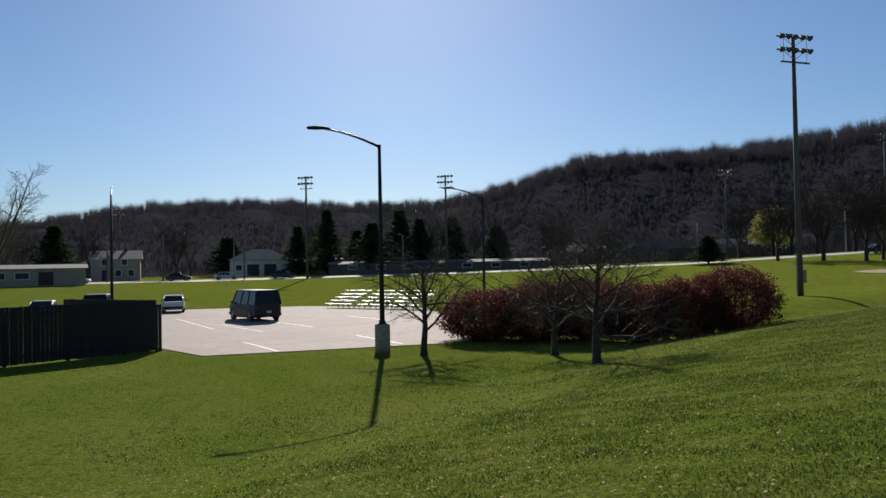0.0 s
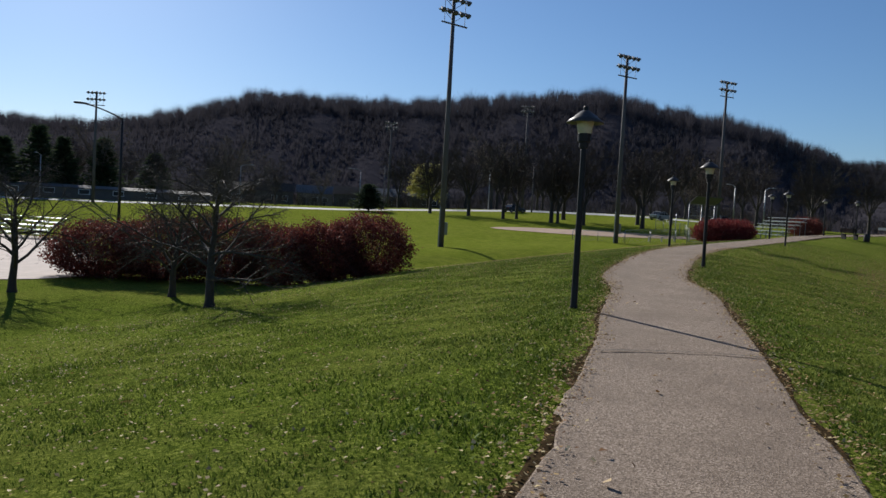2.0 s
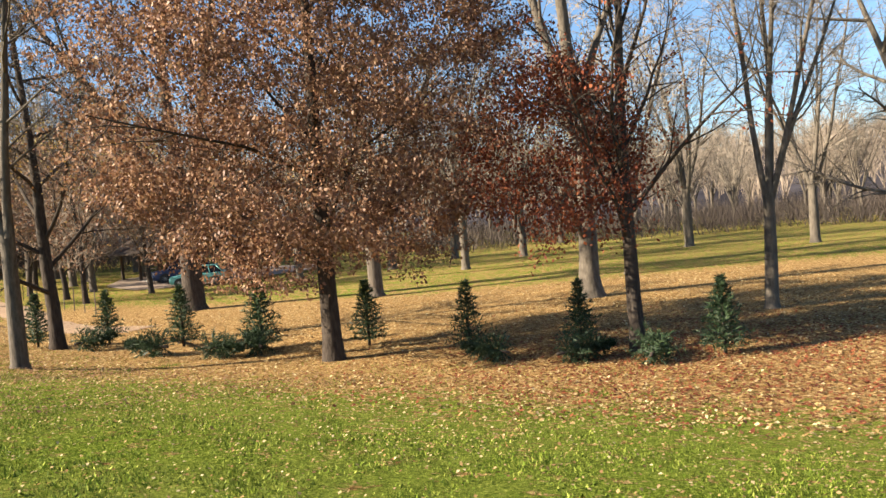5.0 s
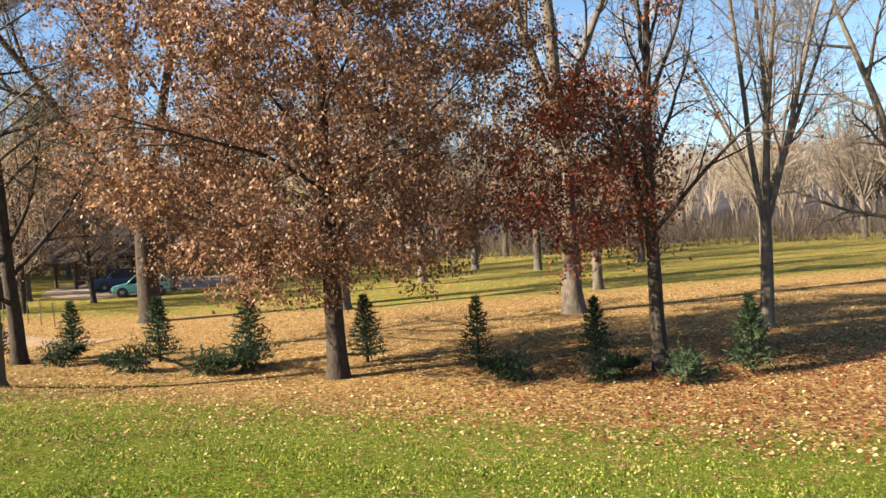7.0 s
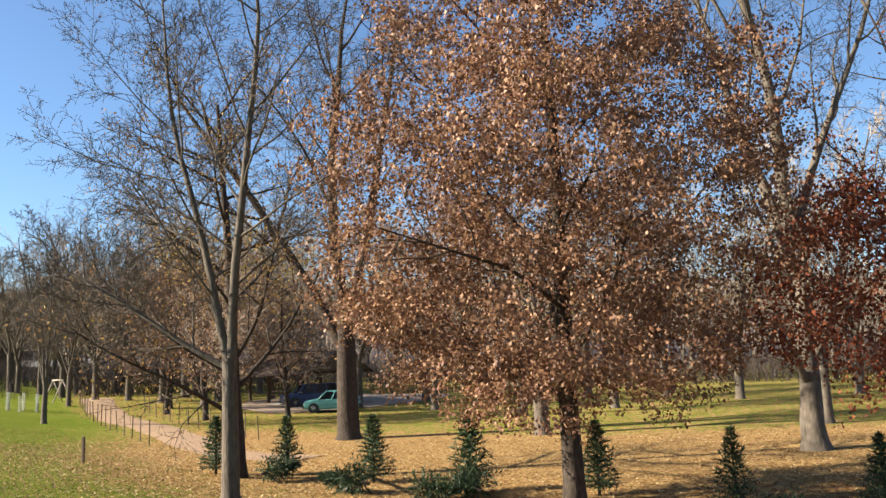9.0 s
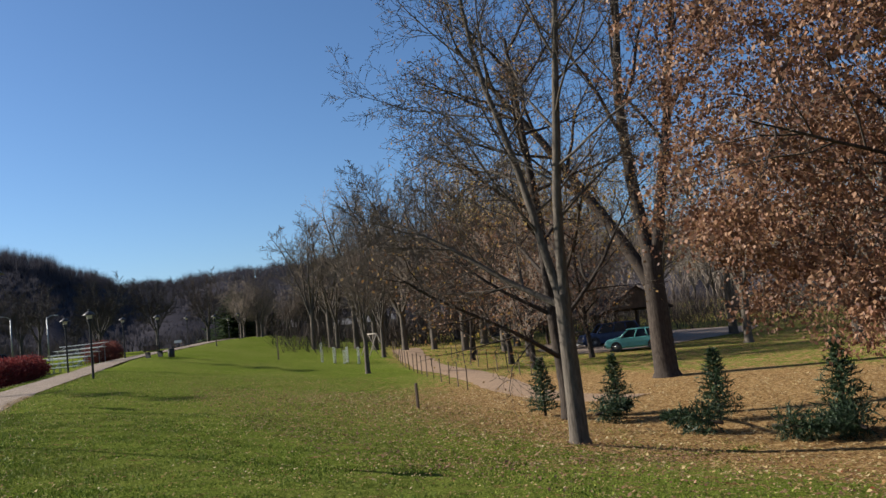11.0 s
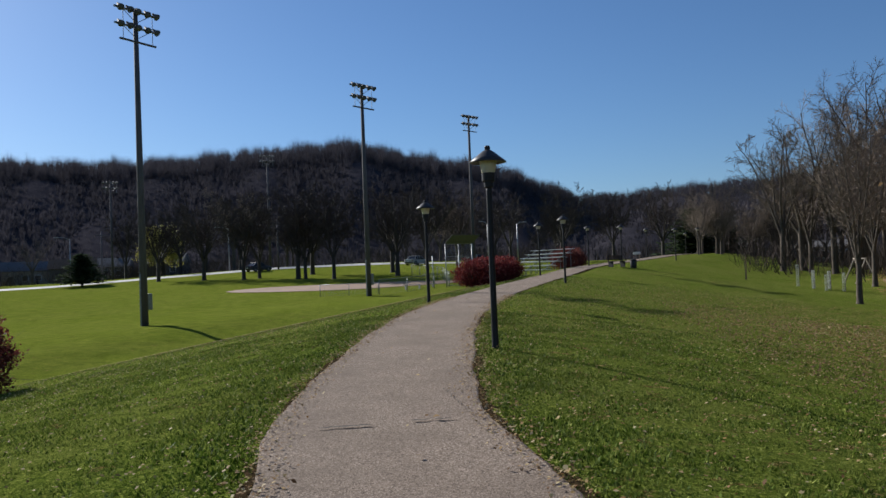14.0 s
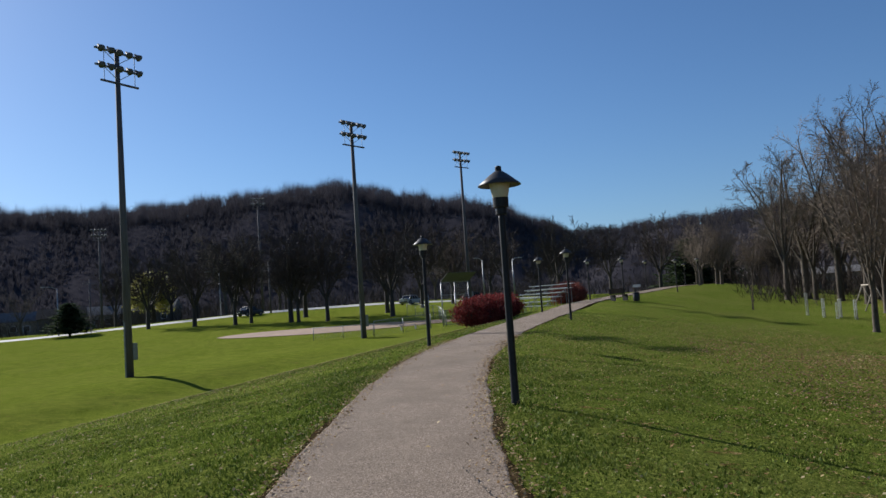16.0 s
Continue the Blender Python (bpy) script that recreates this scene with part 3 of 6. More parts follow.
def crown_spots(rng, count, centre, half, hollow, each=15, size=(0.62, 0.62, 0.3)):
    """Places of leaf tufts in boughs through a crown, with gaps where the sky shows."""
    out = []
    while len(out) < count // each:
        p = rng.uniform(-1, 1, 3)
        r = np.linalg.norm(p)
        p[:2] *= 1.0 - 0.25 * max(p[2], 0) ** 2
        if r > 1 or r < hollow * rng.uniform(0.3, 1):
            continue
        q = np.array(centre) + p * half
        if q[2] < 2.25 or (q[2] < 3.0 and np.hypot(q[0], q[1]) < 2.0):
            continue
        if noise.noise(Vector(q * 0.75)) + 0.6 * noise.noise(Vector(q * 1.9)) > 0.06 + 0.10 * p[2]:
            out.append(q)
    return np.repeat(np.array(out), each, axis=0) + rng.standard_normal((len(out) * each, 3)) * size


# bare double-stemmed tree at the edge of the leaves
BARE_PLAN = [(15, 0.48, 40, 0.36, 0.2, 0.04, 0.02), (11, 0.42, 42, 0.42, 0.2, 0.09, 0.03), (8, 0.46, 45, 0.5, 0.12, 0.13, 0.02), (5, 0.55, 45, 0.6, 0.1, 0.16, 0.0), (0, 0, 0, 0, 0, 0.2, 0.0)]
detailed_tree("bare_tree", 25.8, 14.93, "bare grey maple with forked trunk, at the edge of fallen leaves", "tree",
              [((0.0, -0.015, 1.0), 3.5, 0.232, (0, 0, 0)), ((0.05, 0.30, 1.0), 10.6, 0.115, (0.0, 0.0, 3.2)), ((-0.02, -0.04, 1.0), 11.6, 0.13, (0.0, -0.06, 3.3)), ((0.0, 0.95, 0.55), 5.7, 0.08, (0.0, -0.02, 3.2))],
              [(15, 0.5, 52, 0.32, 0.14, 0.05, 0.02)] + BARE_PLAN[1:], 11, GREYBARK, TWIG, thin=0.0085)
detailed_tree("sparse_yellow_tree", 32.7, 17.5, "slender dark-barked tree with thin tan and yellow leaves", "tree",
              [((0.0, -0.02, 1.0), 13.0, 0.25, (0, 0, 0))], [(17, 0.52, 60, 0.36, 0.13, 0.04, 0.0)] + BARE_PLAN[1:], 12, BARK, TWIG, TANLEAF,
              (1.7, {2, 3}, 0.10, 0.25, 3, None), thin=0.0085)
# the brown oak
OAK_PLAN = [(19, 0.50, 52, 0.25, 0.16, 0.012, 0.02), (9, 0.42, 42, 0.45, 0.15, 0.08, 0.02), (7, 0.45, 45, 0.5, 0.15, 0.13, 0.0), (4, 0.5, 45, 0.6, 0.15, 0.16, 0.0), (0, 0, 0, 0, 0, 0.2, 0.0)]
detailed_tree("oak_tree", 26.26, 6.58, "broad oak holding its tan and russet dry leaves", "tree",
              [((0.0, -0.01, 1.0), 14.6, 0.27, (0, 0, 0))], OAK_PLAN, 21, BARK, TWIG, OAKLEAF,
              (1.0, {2, 3}, 0.100, 0.12, 16, lambda p: p[2] > 2.2 and noise.noise(Vector(p * 0.7)) + 0.6 * noise.noise(Vector(p * 1.9)) > 0.0), crown=(8200, (0, 0.15, 8.2), (6.0, 6.1, 6.9), 0.45, 11, (0.36, 0.36, 0.16)))
RED_PLAN = [(16, 0.5, 34, 0.40, 0.16, 0.02, 0.03), (8, 0.45, 42, 0.45, 0.2, 0.08, 0.03), (6, 0.45, 45, 0.5, 0.15, 0.12, 0.0), (4, 0.5, 45, 0.6, 0.15, 0.15, 0.0), (0, 0, 0, 0, 0, 0.2, 0.0)]
detailed_tree("red_oak_tree", 23.67, -1.08, "small oak with dark red leaves on its lower limbs", "tree",
              [((-0.02, 0.05, 1.0), 10.6, 0.19, (0, 0, 0))], RED_PLAN, 33, BARK, TWIG, REDLEAF,
              (0.6, {2, 3}, 0.095, 0.15, 7, lambda p: p[2] > 2.0 and noise.noise(Vector(p * 0.7)) > 0.04 + 0.05 * (p[2] - 5)), thin=0.0085, crown=(2000, (0.2, 1.5, 4.7), (2.3, 2.2, 2.4), 0.3, 15, (0.32, 0.32, 0.18)))
# great trees
GREAT_PLAN = [(9, 0.5, 38, 0.38, 0.3, 0.06, 0.03), (10, 0.48, 42, 0.42, 0.25, 0.1, 0.03), (8, 0.45, 45, 0.45, 0.15, 0.14, 0.02), (5, 0.48, 45, 0.5, 0.15, 0.17, 0.0), (0, 0, 0, 0, 0, 0.2, 0.0)]
detailed_tree("great_maple", 46.2, 17.2, "massive old bare tree with great forked limbs", "tree",
              [((0, 0.02, 1.0), 6.2, 0.58, (0, 0, 0)), ((0.1, 0.42, 1.0), 16, 0.33, (0.0, 0.25, 4.6)), ((0.0, 0.02, 1.0), 18, 0.34, (0, 0.1, 5.6)), ((-0.1, -0.26, 1.0), 17, 0.30, (0.0, -0.15, 5.4))],
              [(9, 0.42, 40, 0.36, 0.3, 0.06, 0.03)] + GREAT_PLAN[1:], 41, BARK, TWIG, thin=0.012)
detailed_tree("great_cottonwood", 36.5, -2.0, "massive pale-barked bare tree with upright limbs", "tree",
              [((0, 0.03, 1.0), 8.0, 0.45, (0, 0, 0)), ((0.05, 0.30, 1.0), 15, 0.24, (0.0, 0.22, 6.4)), ((0.0, -0.05, 1.0), 17, 0.26, (0, 0.15, 7.4)), ((0.05, -0.38, 1.0), 13, 0.18, (0, 0.1, 7.2))],
              [(9, 0.42, 36, 0.4, 0.25, 0.06, 0.04)] + GREAT_PLAN[1:], 43, PALEBARK, TWIG, thin=0.012)
detailed_tree("pale_ash", 29.0, -6.2, "pale bare tree with many upright stems", "tree",
              [((0, -0.03, 1.0), 3.2, 0.215, (0, 0, 0))] + [((dx, dy, 1.0), ln, 0.10, (0, -0.08, 2.9)) for dx, dy, ln in ((0.1, 0.22, 12), (-0.1, 0.05, 13), (0.12, -0.1, 12.5), (-0.05, -0.3, 11), (0.2, -0.45, 9))],
              [(9, 0.36, 32, 0.36, 0.2, 0.04, 0.03)] + BARE_PLAN[1:], 47, PALEBARK, PALETWIG)
detailed_tree("pale_linden", 30.5, -12.5, "pale bare tree with wide drooping twigs", "tree",
              [((0, 0.1, 1.0), 11, 0.24, (0, 0, 0))], [(12, 0.5, 62, 0.4, 0.15, 0.05, 0.0)] + BARE_PLAN[1:], 48, PALEBARK, PALETWIG)


def small_bare(name, x, y, label, height, r, seed, wide=60, twig=TWIG):
    return detailed_tree(name, x, y, label, "tree", [((0.05, 0.02, 1.0), height * 0.62, r, (0, 0, 0))],
                         [(15, 1.0, wide, 0.42, 0.2, 0.08, 0.03), (12, 0.5, 45, 0.42, 0.15, 0.14, 0.0), (10, 0.5, 50, 0.5, 0.1, 0.2, -0.03), (3, 0.5, 50, 0.6, 0.1, 0.2, -0.03), (0, 0, 0, 0, 0, 0.2, 0)], seed, DARKBARK, twig, thin=0.006)


small_bare("crabapple_tree", -4.4, 29.6, "small bare dark tree beside the parking lot", 5.6, 0.14, 51, 50, TWIG)
small_bare("crabapple_tree", 2.02, 24.4, "low spreading bare crabapple in front of red shrubs", 5.8, 0.14, 52, 58, TWIG)
small_bare("crabapple_tree", 0.62, 29.5, "low bare crabapple tree beside red shrubs", 5.0, 0.13, 53, 58, TWIG)

# trees farther off, a few kinds repeated
far_kinds = {}


def far_tree_kind(key, seed, height, r, plan, bark, twig, thin, leaf=None, leaf_args=None, stems=None):
    rng = np.random.default_rng(seed)
    limbs = []
    for way, ln, rad, foot in stems or [((0.0, 0.0, 1.0), height, r, (0, 0, 0))]:
        grow(rng, foot, way, ln, rad, 0, plan, limbs)
    me_t = limbs_shape(limbs, {0, 1}, (7, 4)).mesh("trunk", True)
    me_t.materials.append(bark)
    me_c = twig_mesh("crown", limbs, {2, 3, 4}, thin, True)
    me_c.materials.append(twig)
    me_l = None
    if leaf:
        step, levels, size, spread, per = leaf_args
        me_l = leaves_mesh("leaves", rng, spots_on(limbs, levels, step, rng), size, spread, per)
        me_l.materials.append(leaf)
    far_kinds[key] = (me_t, me_c, me_l)


def far_tree(key, x, y, scale, turn, label, group, name="bare_tree"):
    me_t, me_c, me_l = far_kinds[key]
    ob = plant(name, x, y, label, "tree", group)
    ob.rotation_euler, ob.scale = (0, 0, turn), (scale, scale, scale)
    part("trunk", me_t, None, ob)
    part("crown", me_c, None, ob)
    if me_l:
        part("foliage", me_l, None, ob)
    return ob


P3W = [(18, 0.5, 50, 0.32, 0.16, 0.06, 0.03), (13, 0.45, 42, 0.45, 0.15, 0.11, 0.02), (15, 0.5, 45, 0.5, 0.1, 0.16, 0.0), (0, 0, 0, 0, 0, 0.2, 0)]
PF = [(10, 0.42, 36, 0.36, 0.12, 0.05, 0.03), (8, 0.5, 40, 0.45, 0.15, 0.1, 0.02), (9, 0.5, 42, 0.5, 0.1, 0.15, 0.0), (0, 0, 0, 0, 0, 0.2, 0)]


def forked(trunk, r, leaders, length, spread, seed):
    """A short trunk and the upswept leaders that fork from its head."""
    rng = np.random.default_rng(seed)
    out = [((0.0, 0.0, 1.0), trunk, r, (0, 0, 0))]
    for i in range(leaders):
        an = i * 6.283 / leaders + rng.uniform(-0.4, 0.4)
        lean = spread * rng.uniform(0.35, 1.1)
        out.append(((lean * math.cos(an), lean * math.sin(an), 1.0), length * rng.uniform(0.82, 1.08), r * 0.42, (0, 0, trunk * rng.uniform(0.72, 0.96))))
    return out


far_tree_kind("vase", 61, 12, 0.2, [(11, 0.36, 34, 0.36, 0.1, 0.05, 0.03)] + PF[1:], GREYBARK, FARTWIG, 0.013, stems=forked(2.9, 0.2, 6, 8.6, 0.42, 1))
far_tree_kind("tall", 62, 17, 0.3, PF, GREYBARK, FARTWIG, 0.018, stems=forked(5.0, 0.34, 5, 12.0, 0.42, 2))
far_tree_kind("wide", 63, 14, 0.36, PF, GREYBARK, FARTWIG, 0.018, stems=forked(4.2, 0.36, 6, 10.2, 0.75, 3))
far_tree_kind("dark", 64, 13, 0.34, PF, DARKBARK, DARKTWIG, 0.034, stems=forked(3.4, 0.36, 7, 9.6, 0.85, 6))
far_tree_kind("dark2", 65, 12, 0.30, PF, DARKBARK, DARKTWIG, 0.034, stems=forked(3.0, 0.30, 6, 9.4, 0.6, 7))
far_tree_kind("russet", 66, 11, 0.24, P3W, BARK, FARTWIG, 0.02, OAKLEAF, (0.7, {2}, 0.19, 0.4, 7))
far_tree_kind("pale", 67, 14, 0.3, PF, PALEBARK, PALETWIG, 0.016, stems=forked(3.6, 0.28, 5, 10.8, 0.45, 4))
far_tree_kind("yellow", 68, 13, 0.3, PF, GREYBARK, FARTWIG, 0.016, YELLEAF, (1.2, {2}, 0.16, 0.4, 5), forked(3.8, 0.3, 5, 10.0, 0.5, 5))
far_tree("vase", 53.4, 38.5, 0.93, 0.3, "bare grey young tree on the lawn", "park trees")
for k, x, y, s, t in (("vase", 65.8, 44.8, 1.0, 1.0), ("tall", 81, 60, 0.72, 2.0), ("wide", 71.9, 46.2, 0.85, 2.6), ("tall", 72.3, 43.4, 0.82, 0.4), ("wide", 71.3, 39.8, 0.95, 3.3),
                      ("wide", 45.7, 7.6, 1.1, 1.3), ("pale", 65.5, 15.7, 1.1, 4.0), ("pale", 45.9, -5.4, 1.0, 5.0), ("wide", 76, 52, 0.85, 5.2), ("tall", 86, 66, 0.66, 0.9), ("wide", 79, 47, 0.95, 1.7)):
    far_tree(k, x, y, s, t, "tall bare tree standing on the park lawn", "park trees")
for x, y, s, t in ((62.5, 35.0, 0.85, 0.5), (54.5, 27.0, 0.8, 2.2), (58, 30.0, 0.85, 4.0), (67, 37, 0.95, 1.1), (60, 25, 0.8, 3.0)):
    far_tree("russet", x, y, s, t, "tree with sparse russet leaves by the trail", "park trees", "russet_tree")
for k, x, y, s, t in (("tall", 77.5, 60.6, 0.86, 0.2), ("wide", 82, 61.5, 1.05, 1.2), ("tall", 80.5, 57.2, 0.98, 2.4), ("tall", 84, 55.5, 1.12, 3.6), ("wide", 83, 50.5, 1.35, 4.4), ("tall", 86.5, 48.0, 1.2, 5.2), ("tall", 77, 40.5, 1.12, 0.8), ("wide", 88, 44, 1.45, 2.0), ("tall", 90, 60, 1.2, 1.5), ("pale", 74, 36, 1.2, 2.9), ("pale", 84, 36, 1.2, 3.3), ("pale", 79, 33, 1.25, 0.1)):
    far_tree(k, x, y, s, t, "tall bare grey tree in the grove by the trail", "grove by the trail")
for x, y, s, t in ((64, 31.0, 0.95, 0.4), (70, 35.5, 1.1, 2.2), (72, 28, 1.15, 5.1), (68, 22, 1.05, 3.7), (58, 9, 1.1, 1.0), (66, -6, 1.15, 3.0)):
    far_tree("yellow", x, y, s, t, "bare tree keeping a few yellow leaves", "park trees", "yellow_tree")
for k, x, y, s, t in (("pale", 62, 3, 1.15, 0.3), ("tall", 70, 9, 1.15, 1.2), ("pale", 74, -2, 1.25, 2.1), ("pale", 66, -14, 1.3, 3.2), ("pale", 58, -20, 1.2, 4.0), ("tall", 76, 18, 1.1, 5.0), ("pale", 80, 4, 1.4, 0.6)):
    far_tree(k, x, y, s, t, "tall bare tree behind the leaf-strewn lawn", "park trees")
# wood along the far edge of the park
rngw = np.random.default_rng(5)
for i in range(118):
    azw = rngw.uniform(48, 132) if i < 95 else rngw.uniform(49, 66)
    rr = rngw.uniform(88, 150) if azw > 58 else rngw.uniform(105, 165)
    x, y = 5 + rr * math.sin(radians(azw)), 5 + rr * math.cos(radians(azw))
    # past 62 degrees mostly pale trees, the sunlit look put into their colour
    far_tree(("tall", "pale", "wide", "pale", "pale")[i % 5] if azw > 62 else ("tall", "wide", "dark2")[i % 3], x, y, rngw.uniform(0.75, 1.1) * (0.55 if azw < 55 else 1.0), rngw.uniform(0, 6.28), "bare tree in the wood at the park's edge", "edge of the wood")
# dark row beyond the ball field
for k, x, y, s in (("dark", 40.7, 131.5, 0.95), ("dark2", 44.1, 123.2, 1.0), ("dark2", 46.3, 123, 0.9), ("dark", 48.9, 114.6, 1.0), ("dark2", 49.6, 113.7, 0.85), ("dark2", 51.8, 109.2, 0.95), ("dark", 58.5, 104, 0.95),
                   ("dark", 36, 140, 0.9), ("dark", 62, 112, 0.95), ("dark2", 70, 116, 1.0), ("dark", 54, 122, 1.0), ("dark", 78, 120, 0.95), ("dark2", 90, 122, 1.0), ("dark", 98, 118, 1.0), ("dark2", 108, 116, 1.0), ("dark", 116, 112, 1.0)):
    far_tree(k, x, y, s, x, "large dark bare tree beyond the ball field", "trees beyond the field")
for i in range(36):
    azw = rngw.uniform(-40, 44)
    rr = rngw.uniform(168, 230)
    x, y = 5 + rr * math.sin(radians(azw)), 5 + rr * math.cos(radians(azw))
    far_tree(("dark", "dark2", "wide")[i % 3], x, y, rngw.uniform(0.75, 1.15), rngw.uniform(0, 6.28), "dark bare tree among the far houses", "far street trees")
far_tree("wide", -66.7, 85.5, 1.15, 0.7, "bare grey tree beside the far street", "far street trees")

# ---- conifers ----


def fir_meshes(seed, height, width, whorls, twigs, tuft, open_=0.0, slim=0.2):
    rng = np.random.default_rng(seed)
    s = Shape().tube([(0, 0, -0.05), (0, 0, height * 0.5), (0, 0, height)], [0.035 * height ** 0.5, 0.022 * height ** 0.5, 0.004], 6)
    tri = []
    for w in range(whorls):
        u = (w + 0.5) / whorls
        z = height * (0.06 + 0.92 * u ** 0.95)
        reach = width * (1 - u) * rng.uniform(0.78, 1.12) + 0.02 * height
        n = max(4, int(9 * (1 - u * 0.5)))
        for i in range(n):
            an = (i + rng.uniform(-0.3, 0.3)) * 6.283 / n + w * 0.7
            ln = reach * rng.uniform(0.7, 1.15)
            rise = 0.28 + 0.5 * u
            d = np.array((math.cos(an), math.sin(an), rise))
            for k in range(twigs):
                v = (k + 0.6) / twigs
                if rng.uniform() < open_:
                    continue
                p = np.array((0, 0, z)) + d * ln * v + np.array((0, 0, -0.18 * ln * v * v))
                for q in range(3):
                    e1 = d * 0.6 + rng.standard_normal(3) * 0.55
                    e1 /= np.linalg.norm(e1)
                    sd = np.cross(e1, rng.standard_normal(3))
                    sd /= np.linalg.norm(sd)
                    L = tuft * rng.uniform(0.7, 1.3)
                    tri += [p - sd * L * slim, p + sd * L * slim, p + e1 * L]
    for q in range(10):
        e1 = np.array((rng.uniform(-0.4, 0.4), rng.uniform(-0.4, 0.4), 1.0))
        p = np.array((0, 0, height * rng.uniform(0.88, 0.97)))
        tri += [p + (-0.02, 0, 0), p + (0.02, 0, 0), p + e1 * tuft]
    m1 = s.mesh("trunk", True)
    m1.materials.append(BARK)
    return m1, fast_mesh("foliage", np.array(tri), 3)


FIRS = [fir_meshes(70 + i, 2.0, 0.72, 15, 9, 0.15, o, 0.11) for i, o in enumerate((0.0, 0.05, 0.3))]


def fir(kind, x, y, h, turn, label, group="young firs", tilt=None, name="fir_tree"):
    ob = plant(name, x, y, label, "conifer", group)
    s = h / 2.0
    ob.scale = (s, s, s)
    ob.rotation_euler = (0, 0, turn) if tilt is None else (radians(tilt), 0, turn)
    t, nd = FIRS[kind]
    part("trunk", t, None, ob)
    if not nd.materials:
        nd.materials.append(NEEDLE)
    part("foliage", nd, None, ob)
    if tilt is not None:
        ob.location.z += 0.33 * s
    return ob


for k, x, y, h, t in ((0, 33.4, 18.6, 1.95, 0.2), (1, 34.1, 16.3, 2.0, 1.4), (0, 32.0, 12.75, 2.1, 2.2), (1, 29.6, 9.4, 2.3, 0.9), (0, 28.6, 5.9, 1.95, 3.0), (2, 26.3, 2.9, 1.85, 4.0), (1, 25.2, 0.05, 1.7, 5.1), (0, 22.45, -2.7, 1.75, 0.5)):
    fir(k, x, y, h, t, "young dark green fir standing among fallen leaves")
for k, x, y, h, t in ((0, 31.4, 16.2, 1.8, 1.2), (1, 29.3, 12.3, 2.0, 2.6), (0, 28.9, 11.0, 1.8, -0.6), (0, 28.0, 9.0, 1.9, 2.0), (1, 23.6, 2.0, 1.6, 2.3), (0, 22.8, 0.9, 1.6, 0.5), (1, 21.6, -0.9, 1.7, 1.2)):
    fir(k, x, y, h, t, "cut fir lying on its side in the leaves", "cut firs", 88)
PINES = [fir_meshes(80 + i, 14.0, 3.0, 20, 8, 0.85) for i in range(2)]


def tall_pine(x, y, h, w, turn, label="tall dark conifer beside the far houses"):
    ob = plant("spruce_tree", x, y, label, "conifer", "far conifers")
    ob.scale, ob.rotation_euler = (w * 1.45, w * 1.45, h / 15.5), (0, 0, turn)
    t, nd = PINES[int(abs(x)) % 2]
    part("trunk", t, None, ob)
    if not nd.materials:
        nd.materials.append(DARKPINE)
    part("foliage", nd, None, ob)


for x, y, h, w in ((-107, 155, 13, 1.2), (-51.5, 171, 16, 1.0), (-57.6, 169, 12, 0.9), (-40.0, 166, 12, 1.2), (-34.5, 169, 15, 1.1), (-30.8, 172, 13, 1.0), (-24, 176, 13.5, 1.1), (-47, 180, 11, 1.0), (-78, 178, 10, 1.4), (-15, 184, 11, 1.1), (26, 147, 5.5, 0.9)):
    tall_pine(x, y, h, w, x)
tall_pine(125, 113, 10, 1.5, 0.4, "tall dark green spruce at the wood's edge")
tall_pine(132, 112, 9, 1.4, 1.4, "tall dark green spruce at the wood's edge")
# willow beyond the field
rngl = np.random.default_rng(9)
ob = plant("willow_tree", 47.5, 190, "willow still holding yellow-green leaves beyond the road", "tree")
limbs = []
grow(rngl, (0, 0, 0), (0, 0, 1), 8.6, 0.5, 0, [(12, 0.62, 55, 0.4, 0.3, 0.06, 0.04), (8, 0.6, 45, 0.4, 0.3, 0.12, -0.05), (4, 0.7, 50, 0.5, 0.2, 0.15, -0.2), (0, 0, 0, 0, 0, 0.2, -0.2)], limbs)
part("trunk", limbs_shape(limbs, {0, 1}, (8, 5)), BARK, ob, smooth=True)
part("foliage", leaves_mesh("foliage", rngl, spots_on(limbs, {1, 2, 3}, 0.42, rngl), 0.5, 0.5, 7, 1.5), WILLOW, ob)

